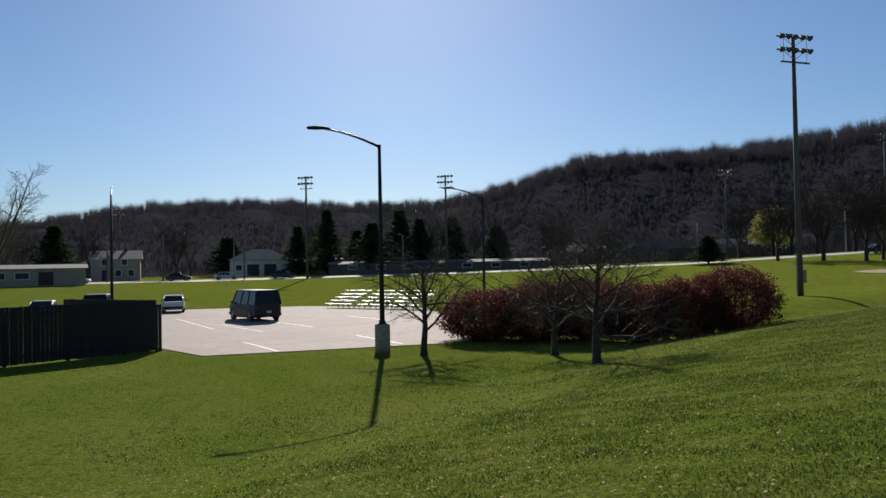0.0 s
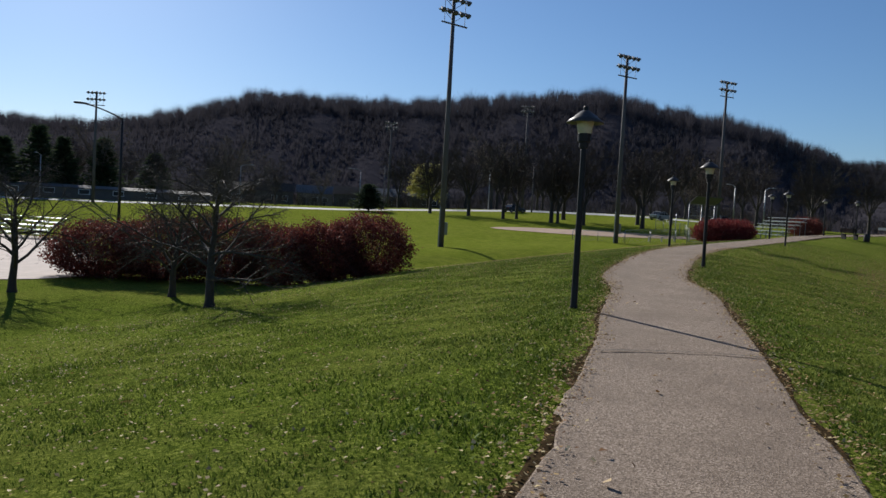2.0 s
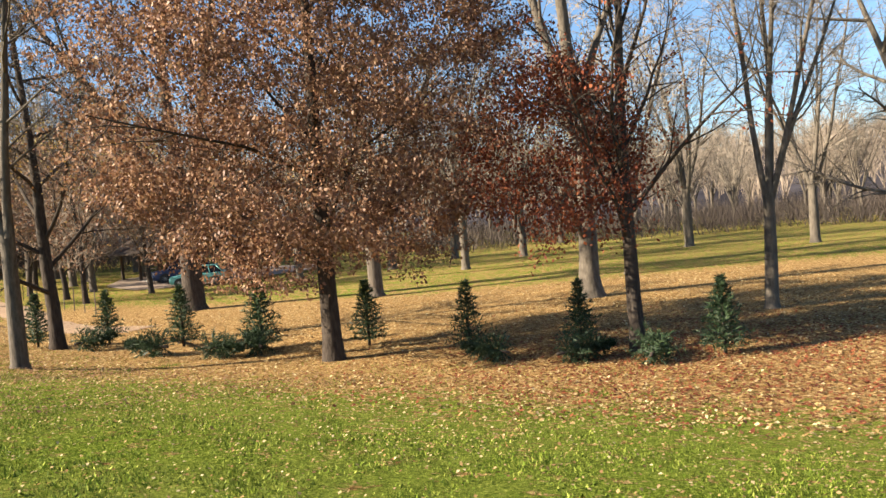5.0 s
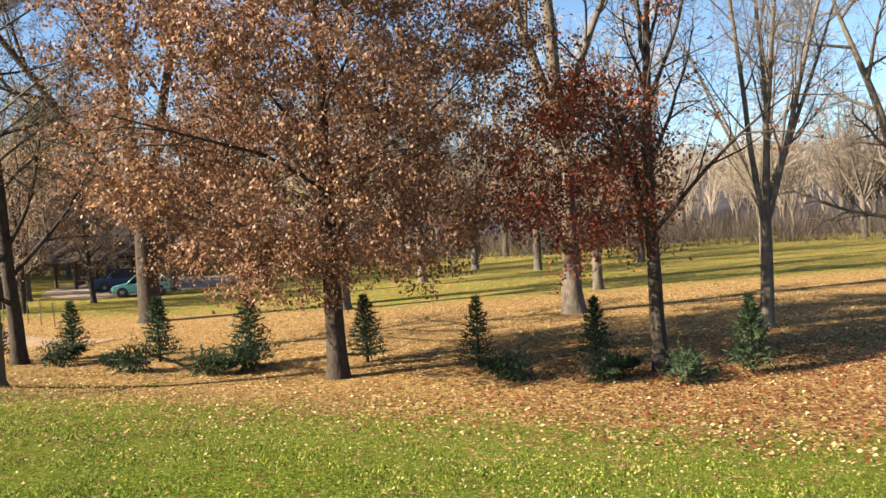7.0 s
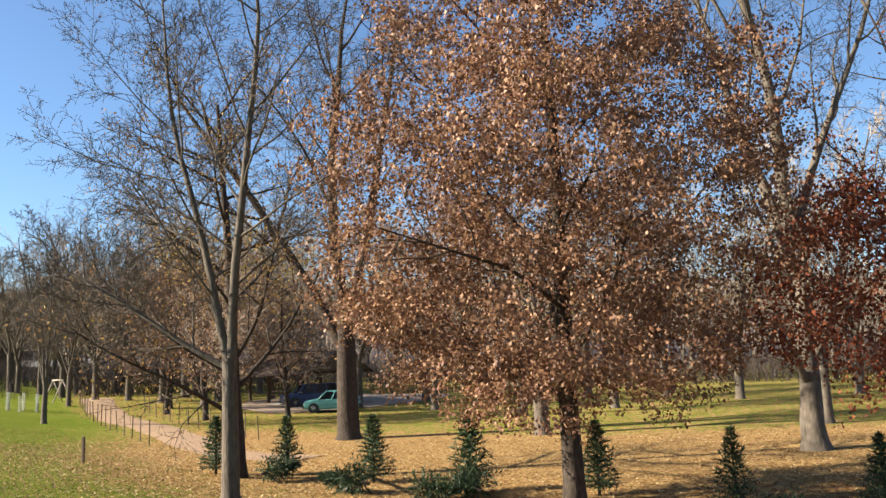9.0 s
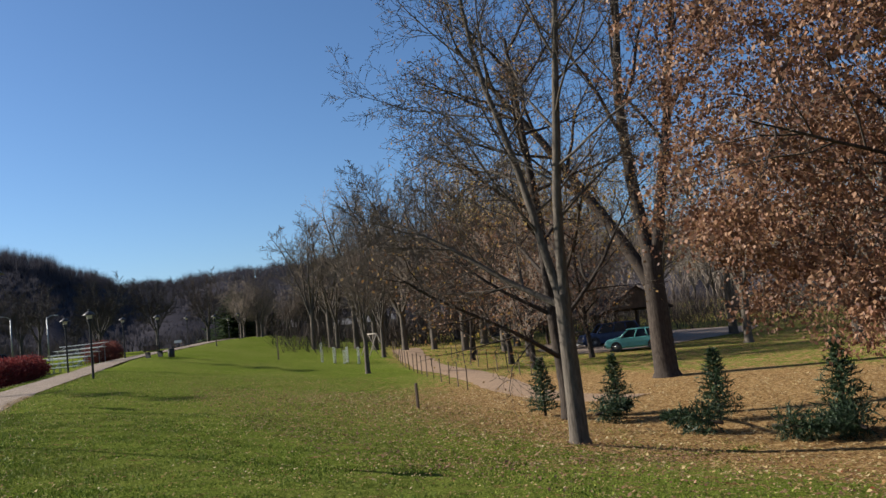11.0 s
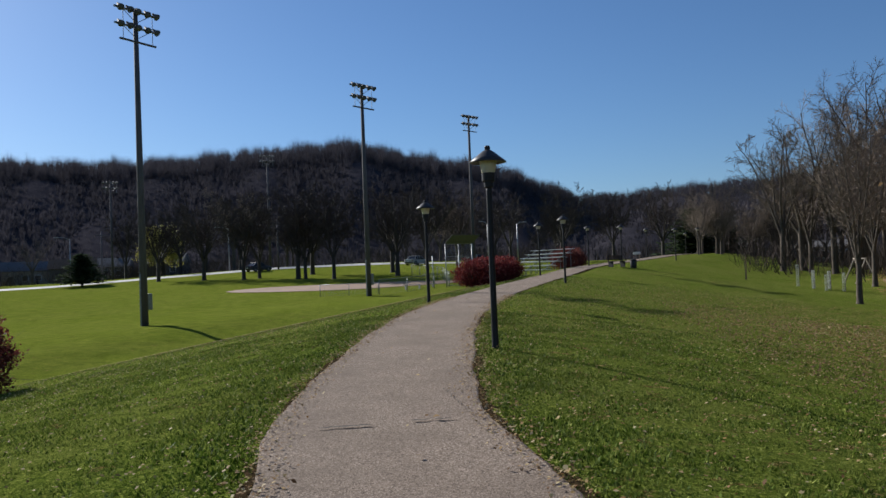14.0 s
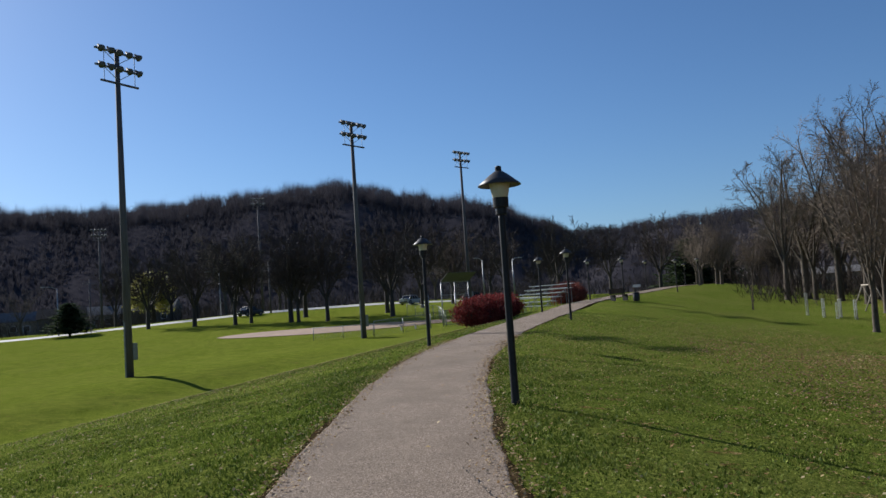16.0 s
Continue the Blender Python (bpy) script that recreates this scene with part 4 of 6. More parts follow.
# ---- shrubs ----


def bush(x, y, rx, ry, h, seed, leaf, label, group, name="burning_bush", n=6000, size=0.075):
    rng = np.random.default_rng(seed)
    ob = plant(name, x, y, label, "shrub", group)
    s = Shape()
    for i in range(46):
        an, ou = rng.uniform(0, 6.283), rng.uniform(0.25, 1.0) ** 0.6
        tip = np.array((rx * ou * math.cos(an), ry * ou * math.sin(an), h * (1.02 - 0.5 * ou ** 2) * rng.uniform(0.8, 1.06)))
        root = tip * (0.16, 0.16, 0)
        mid = root * 0.4 + tip * 0.6 + (0, 0, -0.1 * h)
        s.tube([root - (0, 0, 0.05), mid, tip], [0.028, 0.017, 0.005], 4, cap=False)
        for _ in range(3):
            q = mid + (tip - mid) * rng.uniform(0, 0.8)
            s.tube([q, q + (tip - mid) * 0.35 + rng.standard_normal(3) * 0.16 * h], [0.009, 0.003], 3, cap=False)
    part("stem", s, DARKBARK, ob, smooth=True)
    d = rng.standard_normal((n, 3))
    d /= np.linalg.norm(d, axis=1)[:, None]
    lump = 1 + 0.13 * np.sin(5 * d[:, 0] + seed) * np.sin(6 * d[:, 1] + 2 * seed) + 0.08 * np.sin(11 * d[:, 2] + 9 * d[:, 0])
    rad = rng.uniform(0.3, 1.0, n) ** 0.38 * lump
    p = d * rad[:, None] * (rx, ry, h * 0.56) + (0, 0, h * 0.46)
    p[:, 2] = np.maximum(p[:, 2], h * rng.uniform(0.03, 0.2, n))
    part("foliage", leaves_mesh("foliage", rng, p, size, 0.06, 2, 0.0), leaf, ob)
    return ob


for i, (x, y, rx, h) in enumerate(((-2.6, 35.9, 2.2, 2.3), (-0.2, 35.6, 2.2, 2.6), (2.1, 35.6, 2.2, 2.7), (4.3, 35.5, 2.0, 2.6), (6.3, 35.8, 1.9, 2.6), (8.45, 36.5, 2.05, 2.8))):
    bush(x, y, rx, rx, h, 90 + i, BUSHLEAF, "rounded burning bush with thin dark red leaves", "shrub row by the lot", n=10500, size=0.095)
for i, u in enumerate(np.linspace(0, 0.9, 6)):
    bush(34.2 + 8.4 * u, 49.3 + 8.4 * u, 1.25, 1.25, 1.55, 110 + i, HEDGELEAF, "bright red burning bush beside the footpath", "red hedge by the path", n=3600, size=0.1)
for i, (x, y) in enumerate(((53.2, 64.0), (54.8, 65.4), (56.4, 66.8))):
    bush(x, y, 1.3, 1.3, 1.7, 120 + i, BUSHLEAF, "dark red shrub beyond the aluminium bleachers", "shrubs by the bleachers", n=2600, size=0.11)

# undergrowth before the wood
def thicket(name, seed, count, az0, az1, r0, r1, tall, material, label):
    rng = np.random.default_rng(seed)
    az, r = np.radians(rng.uniform(az0, az1, count)), rng.uniform(r0, r1, count)
    clump = rng.integers(0, count // 14, count)
    cx, cy = rng.normal(0, 1.3, count), rng.normal(0, 1.3, count)
    x, y = 5 + r[clump] * np.sin(az[clump]) + cx, 5 + r[clump] * np.cos(az[clump]) + cy
    base = np.stack([x, y, land(x, y) - 0.05], 1)
    blocks = []
    for k in range(5):
        d = np.stack([rng.normal(0, 0.45, count), rng.normal(0, 0.45, count), np.ones(count)], 1)
        h = tall * rng.uniform(0.35, 1.2, (count, 1))
        p = base + d * h * (0 if k < 2 else 0.4)
        w = rng.standard_normal((count, 3)) * (0.016, 0.016, 0.0)
        blocks.append(np.stack([p - w, p + w, p + d * h * 0.7], 1).reshape(-1, 3))
    setting(name, fast_mesh(name, np.concatenate(blocks), 3), material, label, "undergrowth", kind="stuff")


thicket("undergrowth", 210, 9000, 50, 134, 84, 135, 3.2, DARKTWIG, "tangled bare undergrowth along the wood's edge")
thicket("tall_undergrowth", 211, 4000, 56, 134, 90, 140, 3.2, TWIG, "dry grey-brown undergrowth along the wood's edge")
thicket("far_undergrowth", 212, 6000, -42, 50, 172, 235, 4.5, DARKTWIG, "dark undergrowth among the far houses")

# ---- hills and their woods ----
RIDGE_AZ = [-70, -50, -38, -36, -33, -30, -25, -21, -17, -13, -9.5, -5.5, -1.6, 0.2, 3, 6, 9.5, 13.5, 17, 21, 25, 28.3, 31.7, 35, 38, 41, 43.5, 47, 51, 60, 80, 110, 140, 180]
RIDGE_EL = [3.0, 3.1, 3.4, 3.7, 4.25, 4.75, 5.05, 5.05, 4.8, 4.8, 4.95, 5.85, 7.1, 7.75, 8.0, 7.9, 8.0, 8.2, 8.65, 8.95, 9.4, 8.55, 7.9, 7.35, 6.25, 4.85, 4.75, 5.0, 5.2, 5.4, 5.0, 4.0, 3.0, 2.5]


def ridge(az):
    """Distance and height of the hill's crest in a bearing."""
    far = np.interp(az, [-70, -12, -4, 36, 43, 60, 180], [620, 620, 440, 420, 640, 560, 560])
    tree = 10.0
    return far, 1.4 + far * np.tan(np.radians(np.interp(az, RIDGE_AZ, RIDGE_EL))) - tree * 0.85


def hill_height(r, az):
    far, top = ridge(az)
    foot = np.interp(az, [-70, 40, 60, 180], [235, 215, 170, 150])
    u = np.clip((r - foot) / (far - foot), 0, 1.6)
    rise = np.where(u < 1, u * u * (3 - 2 * u) * 0.55 + u * 0.45, 1 - (u - 1) * 0.5)
    low = np.interp(az, [-70, 42, 56, 180], [1.8, 1.8, -2.2, -2.2])
    return low + (top - low) * rise - 2.0 * (u <= 0)


azs = np.linspace(-70, 180, 251)
us = np.linspace(-0.02, 1.5, 34)
AZ, US = np.meshgrid(azs, us)
far, _ = ridge(AZ)
foot = np.interp(AZ, [-70, 40, 60, 180], [235, 215, 170, 150])
RR = foot + US * (far - foot)
HZ = hill_height(RR, AZ) + 3.0 * np.sin(AZ * 0.9) * np.sin(US * 7) * np.clip(US * 3, 0, 1) * np.clip((1 - US) * 4, 0, 1)
HX, HY = 5 + RR * np.sin(np.radians(AZ)), 5 + RR * np.cos(np.radians(AZ))
nA = len(azs)
hs = Shape().add(np.stack([HX.ravel(), HY.ravel(), HZ.ravel()], 1), [(j * nA + i, (j + 1) * nA + i, (j + 1) * nA + i + 1, j * nA + i + 1) for j in range(len(us) - 1) for i in range(nA - 1)])
# the hill's bluish haze is in its colour, and in the woods' below
setting("backdrop_hill", hs, HAZYSOIL, "wooded hillside in shade across the valley", "hill", smooth=True)


def hill_wood(name, seed, count, lo, hi, az0, az1, tall, sprays, width, material, label):
    """A wood of slender bare trees: trunk and upswept sprays."""
    rng = np.random.default_rng(seed)
    az = rng.uniform(az0, az1, count)
    u = lo + (hi - lo) * rng.uniform(0, 1, count) ** 0.7
    fr, _ = ridge(az)
    ft = np.interp(az, [-70, 40, 60, 180], [235, 215, 170, 150])
    r = ft + u * (fr - ft)
    z = hill_height(r, az) - 0.5
    x, y = 5 + r * np.sin(np.radians(az)), 5 + r * np.cos(np.radians(az))
    h = tall * rng.uniform(0.72, 1.12, count) * (0.75 + 0.55 * u) * (0.97 + 0.08 * np.sin(az * 2.1) + 0.06 * np.sin(az * 5.3 + 1) + 0.05 * np.sin(az * 13.7))
    side = np.stack([np.cos(np.radians(az)), -np.sin(np.radians(az)), np.zeros(count)], 1)
    base = np.stack([x, y, z], 1)
    up = np.array((0, 0, 1.0))
    blocks = [np.stack([base - side * width, base + side * width, base + up * h[:, None] * 0.86], 1)]
    for k in range(sprays):
        # boughs leave the upper trunk and end on a rounded crown
        turn, out = rng.uniform(0, 6.283, count), np.sqrt(rng.uniform(0, 1, count))
        tip = base + np.stack([0.36 * h * out * np.cos(turn), 0.36 * h * out * np.sin(turn), h * (0.60 + 0.40 * np.sqrt(1 - out * out)) * rng.uniform(0.86, 1.0, count)], 1)
        p = base + up * (h * rng.uniform(0.02, 0.5, count))[:, None]
        d = tip - p
        w = np.cross(d, rng.standard_normal((count, 3)))
        w /= np.linalg.norm(w, axis=1)[:, None]
        w *= width * rng.uniform(0.5, 0.9, (count, 1))
        blocks.append(np.stack([p - w, p + w, tip], 1))
    me = fast_mesh(name, np.concatenate([b.reshape(-1, 3) for b in blocks]), 3)
    setting(name, me, material, label, "wood", kind="stuff")


hill_wood("hill_wood", 201, 21000, 0.0, 0.97, -45, 60, 4.6, 9, 0.2, HAZYWOOD, "dense bare wood covering the shaded hillside")
hill_wood("ridge_wood", 202, 5600, 0.72, 1.04, -45, 60, 9.2, 18, 0.12, HAZYWOOD, "bare trees standing along the hill's crest")
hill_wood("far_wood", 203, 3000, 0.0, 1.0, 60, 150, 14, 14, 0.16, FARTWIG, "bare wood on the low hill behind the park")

# ---- parking lot, road, field ----


def draped(name, outline, lift, material, label, category, step=2.0):
    """A flat patch of ground laid over the land, filled from a convex outline."""
    o = np.array(outline, float)
    c = o.mean(0)
    ring = resample(np.vstack([o, o[:1]]), step)
    n, layers = len(ring), 8
    v = [c[None]]
    for k in range(1, layers + 1):
        v.append(c + (ring - c) * k / layers)
    v = np.concatenate(v)
    z = land(v[:, 0], v[:, 1]) + lift
    f = [(0, 1 + i, 1 + (i + 1) % n) for i in range(n)]
    for k in range(1, layers):
        p, q = 1 + (k - 1) * n, 1 + k * n
        f += [(p + i, q + i, q + (i + 1) % n, p + (i + 1) % n) for i in range(n)]
    return setting(name, Shape().add(np.column_stack([v, z]), f), material, label, category)


lot = draped("parking_lot", [(-13.4, 29.3), (-3.9, 34.4), (-2.0, 37.5), (-6.5, 52), (-11, 66), (-23, 71.5), (-37, 66), (-31, 50), (-22, 37)], 0.03, LOTM, "pale sunlit asphalt parking lot", "parking lot")
for ax, ay, bx, by in ((-27.2, 53.9, -19.4, 43.3), (-14.1, 35.1, -10.8, 30.9), (-9.5, 38.5, -6.2, 34.0), (-20.5, 47.0, -15.5, 41.2), (-14.5, 55.0, -10.0, 49.5), (-18.5, 50.0, -13.8, 44.6), (-24, 59, -20, 54)):
    L = math.hypot(bx - ax, by - ay)
    s = Shape().box((0, 0, 0), (L, 0.11, 0.006))
    ln = part("parking_line", s, LINE, lot, "faded white parking line")
    ln.location = ((ax + bx) / 2, (ay + by) / 2, -2.12 + 0.036)
    ln.rotation_euler = (0, 0, math.atan2(by - ay, bx - ax))
arc = [(5 + 150 * math.sin(radians(t)), 5 + 150 * math.cos(radians(t))) for t in np.linspace(-44, 40, 60)]
ribbon(resample(arc, 4.0), 3.2, 0.05, "road", ROADM, "pale sunlit road beyond the playing field", "road", across=5)
draped("infield", [(46.5 + 14 * math.cos(t) * 0.75 - 4.2 * math.sin(t) * 0.66, 95 - 14 * math.cos(t) * 0.66 - 4.2 * math.sin(t) * 0.75) for t in np.linspace(0, 6.2, 30)], 0.05, DIRT, "tan dirt infield of the ball diamond", "infield")
draped("far_dirt_field", [(-120, 108), (-78, 125), (-55, 143), (-60, 147), (-85, 135), (-125, 118)], 0.06, DIRT, "tan bare strip along the far street", "dirt")

# ---- lamps beside the path ----


def path_lamp(x, y, group="path lamps"):
    ob = plant("path_lamp", x, y, "black park lamp with cone hat and frosted lantern", "lamp post", group)
    part("pole", Shape().lathe([(0.064, -0.05), (0.063, 0.03), (0.057, 0.06), (0.053, 0.5), (0.047, 2.55), (0.045, 2.66)], 14), LAMPBLACK, ob, smooth=True)
    part("collar", Shape().lathe([(0.047, 2.60), (0.078, 2.615), (0.080, 2.70), (0.108, 2.715), (0.112, 2.84), (0.100, 2.85)], 20), LAMPBLACK, ob)
    part("lantern_glass", Shape().lathe([(0.098, 2.84), (0.108, 2.85), (0.145, 3.04), (0.14, 3.06)], 20), FROST, ob, "cream frosted glass lantern", smooth=True)
    part("hat", Shape().lathe([(0.15, 3.055), (0.298, 3.012), (0.305, 3.022), (0.21, 3.10), (0.12, 3.175), (0.06, 3.215), (0.045, 3.22)], 24), HATMETAL, ob, "wide dark conical lamp hat", smooth=True)
    part("finial", Shape().lathe([(0.046, 3.21), (0.046, 3.275), (0.036, 3.29), (0.0, 3.295)], 12), LAMPBLACK, ob)
    return ob


for x, y in ((8.07, 12.7), (16.53, 22.29), (22.1, 33.9), (34.1, 41.4), (39.3, 49.9), (52.7, 56.8), (52.3, 58.9 + 1.2), (70.1, 67.3), (72.6, 73.6), (83, 75.6), (96, 89)):
    path_lamp(x, y)

# ---- sports lighting masts ----


def sports_mast(x, y, height, face, arm=3.2, lamps=5, box=True, label="tall weathered field-light mast with two lamp rows"):
    ob = plant("field_light_mast", x, y, label, "light mast", "field light masts")
    ob.rotation_euler = (0, 0, -radians(face))
    part("mast", Shape().tube([(0, 0, -0.3), (0, 0, height * 0.5), (0, 0, height)], [0.27, 0.21, 0.15], 12), WOODPOLE, ob, smooth=True)
    for z in (height - 0.25, height - 1.35):
        part("crossarm", Shape().box((0, -0.16, z), (arm, 0.13, 0.13), bev=0.015), GALV, ob)
        for sx in (-1, 1):
            part("brace", Shape().tube([(sx * arm * 0.3, -0.12, z - 0.05), (0, -0.1, z - 0.75)], [0.025, 0.025], 5), GALV, ob)
        for i in range(lamps):
            u = -arm / 2 + arm * (i + 0.5) / lamps
            d = np.array((0.25 * math.sin(i * 2.1), -0.62, -0.6))
            d /= np.linalg.norm(d)
            s = Shape()
            p0 = np.array((u, -0.2, z + 0.12))
            s.tube([p0 - d * 0.20, p0 - d * 0.02, p0 + d * 0.06, p0 + d * 0.20, p0 + d * 0.27], [0.07, 0.10, 0.16, 0.235, 0.25], 12)
            part("floodlight", s, FLOOD, ob, "grey bowl floodlight", smooth=True)
    part("lower_bar", Shape().box((0.1, -0.1, height - 2.3), (arm * 0.82, 0.14, 0.12), bev=0.015), WOODPOLE, ob)
    for sx in (-1, 1):
        part("hanger", Shape().tube([(0.1 + sx * arm * 0.33, -0.1, height - 2.3), (0.1 + sx * arm * 0.33, -0.12, height - 0.2)], [0.025, 0.025], 5), GALV, ob)
    if box:
        part("control_box", Shape().box((0.42, 0.02, 1.6), (0.38, 0.32, 1.1), bev=0.03), GALV, ob, "grey steel control box")
        part("conduit", Shape().tube([(-0.27, 0, 0), (-0.25, 0, 3.5)], [0.06, 0.06], 6), GALV, ob)
        for i in range(9):
            part("rung", Shape().box((-0.31, 0, 1.2 + 0.3 * i), (0.16, 0.04, 0.03)), GALV, ob)


sports_mast(19.95, 68.2, 21.5, -28, 3.6)
sports_mast(43.15, 81.3, 20.5, -20, 3.5)
sports_mast(73.0, 107.7, 22.2, -14, 3.5)
for x, y, h in ((-46.3, 141.2, 18.9), (-21.1, 147.2, 18.7), (-88.5, 149.2, 14.5), (36.6, 185.6, 20.0), (66.5, 176, 24)):
    sports_mast(x, y, h, 10, 3.2, 5, False, "distant field-light mast with two lamp rows")

# ---- street lamps with a long arm ----


def street_lamp(x, y, turn, height=8.45, base=True):
    ob = plant("street_lamp", x, y, "tall street lamp with curved arm on concrete base", "street lamp", "lot street lamps")
    ob.rotation_euler = (0, 0, turn)
    b = 1.15 if base else 0.0
    if base:
        part("footing", Shape().lathe([(0.31, -0.25), (0.31, 1.10), (0.28, 1.15), (0.1, 1.15)], 20), CONCRETE, ob, "round pale concrete footing", smooth=True)
        part("flange", Shape().box((0, 0, b + 0.02), (0.36, 0.36, 0.05), bev=0.01), LAMPBLACK, ob)
        part("skirt", Shape().box((0, 0, b + 0.10), (0.27, 0.27, 0.14), bev=0.02), LAMPBLACK, ob)
    part("pole", Shape().tube([(0, 0, b), (0, 0, 5), (0, 0, height)], [0.105, 0.085, 0.065], 12), LAMPBLACK, ob, smooth=True)
    arm = [(-2.75 * u, 0, height - 0.1 + 0.85 * math.sin(u * 1.45) ** 0.9) for u in np.linspace(0, 1, 12)]
    part("arm", Shape().tube(arm, np.linspace(0.055, 0.035, 12), 8), LAMPBLACK, ob, smooth=True)
    ex, _, ez = arm[-1]
    s = Shape().tube([(ex + 0.75, 0, ez - 0.05), (ex + 0.55, 0, ez - 0.02), (ex + 0.2, 0, ez), (ex - 0.12, 0, ez + 0.0), (ex - 0.2, 0, ez)], [0.04, 0.06, 0.085, 0.07, 0.03], 10)
    part("luminaire", s, LAMPBLACK, ob, "dark cobra-head luminaire", smooth=True)


street_lamp(-6.3, 30.7, radians(9))
street_lamp(-4.8, 56.6, radians(3))
street_lamp(-27.7, 46.4, radians(-60))


def far_street_lamp(x, y, h, turn):
    ob = plant("street_lamp", x, y, "pale steel street lamp beside the far road", "street lamp", "far road lamps")
    ob.rotation_euler = (0, 0, turn)
    part("pole", Shape().tube([(0, 0, -0.2), (0, 0, h)], [0.13, 0.08], 8), GALV, ob, smooth=True)
    part("arm", Shape().tube([(0, 0, h - 0.1), (-0.8, 0, h + 0.25), (-1.8, 0, h + 0.3)], [0.06, 0.05, 0.05], 6), GALV, ob, smooth=True)
    part("luminaire", Shape().box((-2.0, 0, h + 0.3), (0.7, 0.3, 0.14), bev=0.04), GALV, ob)


far_street_lamp(83.3, 118.9, 6.6, 0.4)
far_street_lamp(84.2, 112.1, 6.4, 3.4)
for x, y in ((25, 152), (3, 158), (50, 150), (-60, 140), (-30, 150)):
    far_street_lamp(x, y, 7.5, x)

# ---- black picket fence round the bins ----


def picket_fence(ax, ay, bx, by, label):
    L = math.hypot(bx - ax, by - ay)
    ob = plant("picket_fence", ax, ay, label, "fence", "black fence")
    ob.rotation_euler = (0, 0, math.atan2(by - ay, bx - ax))
    n = int(L / 0.165)
    slat = Shape().box((0, 0, 1.14), (0.156, 0.025, 2.16), bev=0.006).mesh("slat")
    slat.materials.append(FENCEWOOD)
    rng = np.random.default_rng(int(abs(ax * 10)))
    for i in range(n):
        p = part("slat", slat, None, ob)
        p.location = (0.08 + i * 0.165, rng.uniform(-0.006, 0.006), rng.uniform(-0.015, 0.015))
    for z in (0.35, 1.15, 1.95):
        part("rail", Shape().box((L / 2, 0.035, z), (L, 0.045, 0.09), bev=0.005), FENCEWOOD, ob)
    for i in range(int(L / 2.4) + 2):
        part("post", Shape().box((min(i * 2.4, L), 0.09, 0.98), (0.11, 0.11, 2.1), bev=0.01), FENCEWOOD, ob)


picket_fence(-21.8, 21.6, -16.4, 31.3, "black stained picket fence around the bin yard")
picket_fence(-22.8, 34.2, -16.45, 31.45, "black stained picket fence around the bin yard")

# ---- vehicles ----


def vehicle(name, x, y, turn, L, W, H, paint, label, belt, nose, cabin, tail_up, wheel=0.33, group="parked vehicles"):
    """Loft a car body. belt: height of the waist; nose: height of the bonnet; cabin: (windscreen foot, roof front, roof back, rear window foot) along the length."""
    ob = plant(name, x, y, label, "vehicle", group)
    ob.rotation_euler = (0, 0, turn)
    ob.location.z += 0.035
    # lower body: stations from the back (-L/2) to the front (L/2)
    st = [(-L / 2, 0.42, belt * tail_up, 0.80), (-L / 2 + 0.12, 0.26, belt * tail_up + 0.03, 0.95), (-L * 0.3, 0.22, belt, 1.0), (0, 0.20, belt, 1.0), (L * 0.2, 0.20, belt - 0.02, 1.0), (L * 0.3, 0.22, nose + 0.05, 0.98), (L / 2 - 0.15, 0.25, nose - 0.06, 0.92), (L / 2, 0.38, nose - 0.22, 0.76)]
    s = Shape()
    rings = []
    for px, zb, zt, wf in st:
        hw = W / 2 * wf
        rings.append([(px, yy, zz) for yy, zz in ((-hw * 0.9, zb), (-hw, zb + 0.12), (-hw, (zb + zt) * 0.55), (-hw * 0.97, zt - 0.06), (-hw * 0.88, zt), (hw * 0.88, zt), (hw * 0.97, zt - 0.06), (hw, (zb + zt) * 0.55), (hw, zb + 0.12), (hw * 0.9, zb))])
    n = 10
    v = [p for r in rings for p in r]
    f = [(i * n + j, (i + 1) * n + j, (i + 1) * n + (j + 1) % n, i * n + (j + 1) % n) for i in range(len(rings) - 1) for j in range(n)]
    f += [tuple(range(n))[::-1], tuple(range((len(rings) - 1) * n, len(rings) * n))]
    s.add(v, f)
    body = part("body", s, paint, ob)
    wf0, rf, rb, rw = [q * L for q in cabin]
    gl = Shape()
    hw, tw = W / 2 * 0.93, W / 2 * 0.78
    b0, b1 = belt - 0.03, H - 0.05
    gl.add([(wf0, -hw, b0), (wf0, hw, b0), (rw, hw, b0), (rw, -hw, b0), (rf, -tw, b1), (rf, tw, b1), (rb, tw, b1), (rb, -tw, b1)], [(0, 1, 5, 4), (1, 2, 6, 5), (2, 3, 7, 6), (3, 0, 4, 7), (4, 5, 6, 7)])
    part("cabin_glass", gl, GLASS, ob, "dark reflecting car windows")
    part("roof", Shape().box(((rf + rb) / 2, 0, H - 0.035), (abs(rf - rb) + 0.16, tw * 2 + 0.06, 0.07), bev=0.03), paint, ob)
    for sy in (-1, 1):
        for (ua, va) in ((wf0, rf), (rw, rb)):
            part("pillar", Shape().tube([(ua, sy * hw, b0), (va, sy * tw, b1)], [0.05, 0.045], 6), paint, ob, smooth=True)
        for um in (0.36, 0.68):
            xb, xt = wf0 + (rw - wf0) * um, rf + (rb - rf) * um
            part("pillar", Shape().tube([(xb, sy * hw * 1.005, b0), (xt, sy * tw * 1.01, b1)], [0.04, 0.04], 6), paint, ob, smooth=True)
        part("mirror", Shape().box((wf0 - 0.25, sy * (W / 2 + 0.07), belt + 0.06), (0.12, 0.18, 0.13), bev=0.03), PLASTIC, ob)
        part("tail_lamp", Shape().box((-L / 2 + 0.05, sy * W * 0.38, belt * tail_up - 0.16), (0.08, 0.2, 0.22), bev=0.02), REDLENS, ob, "red tail lamp")
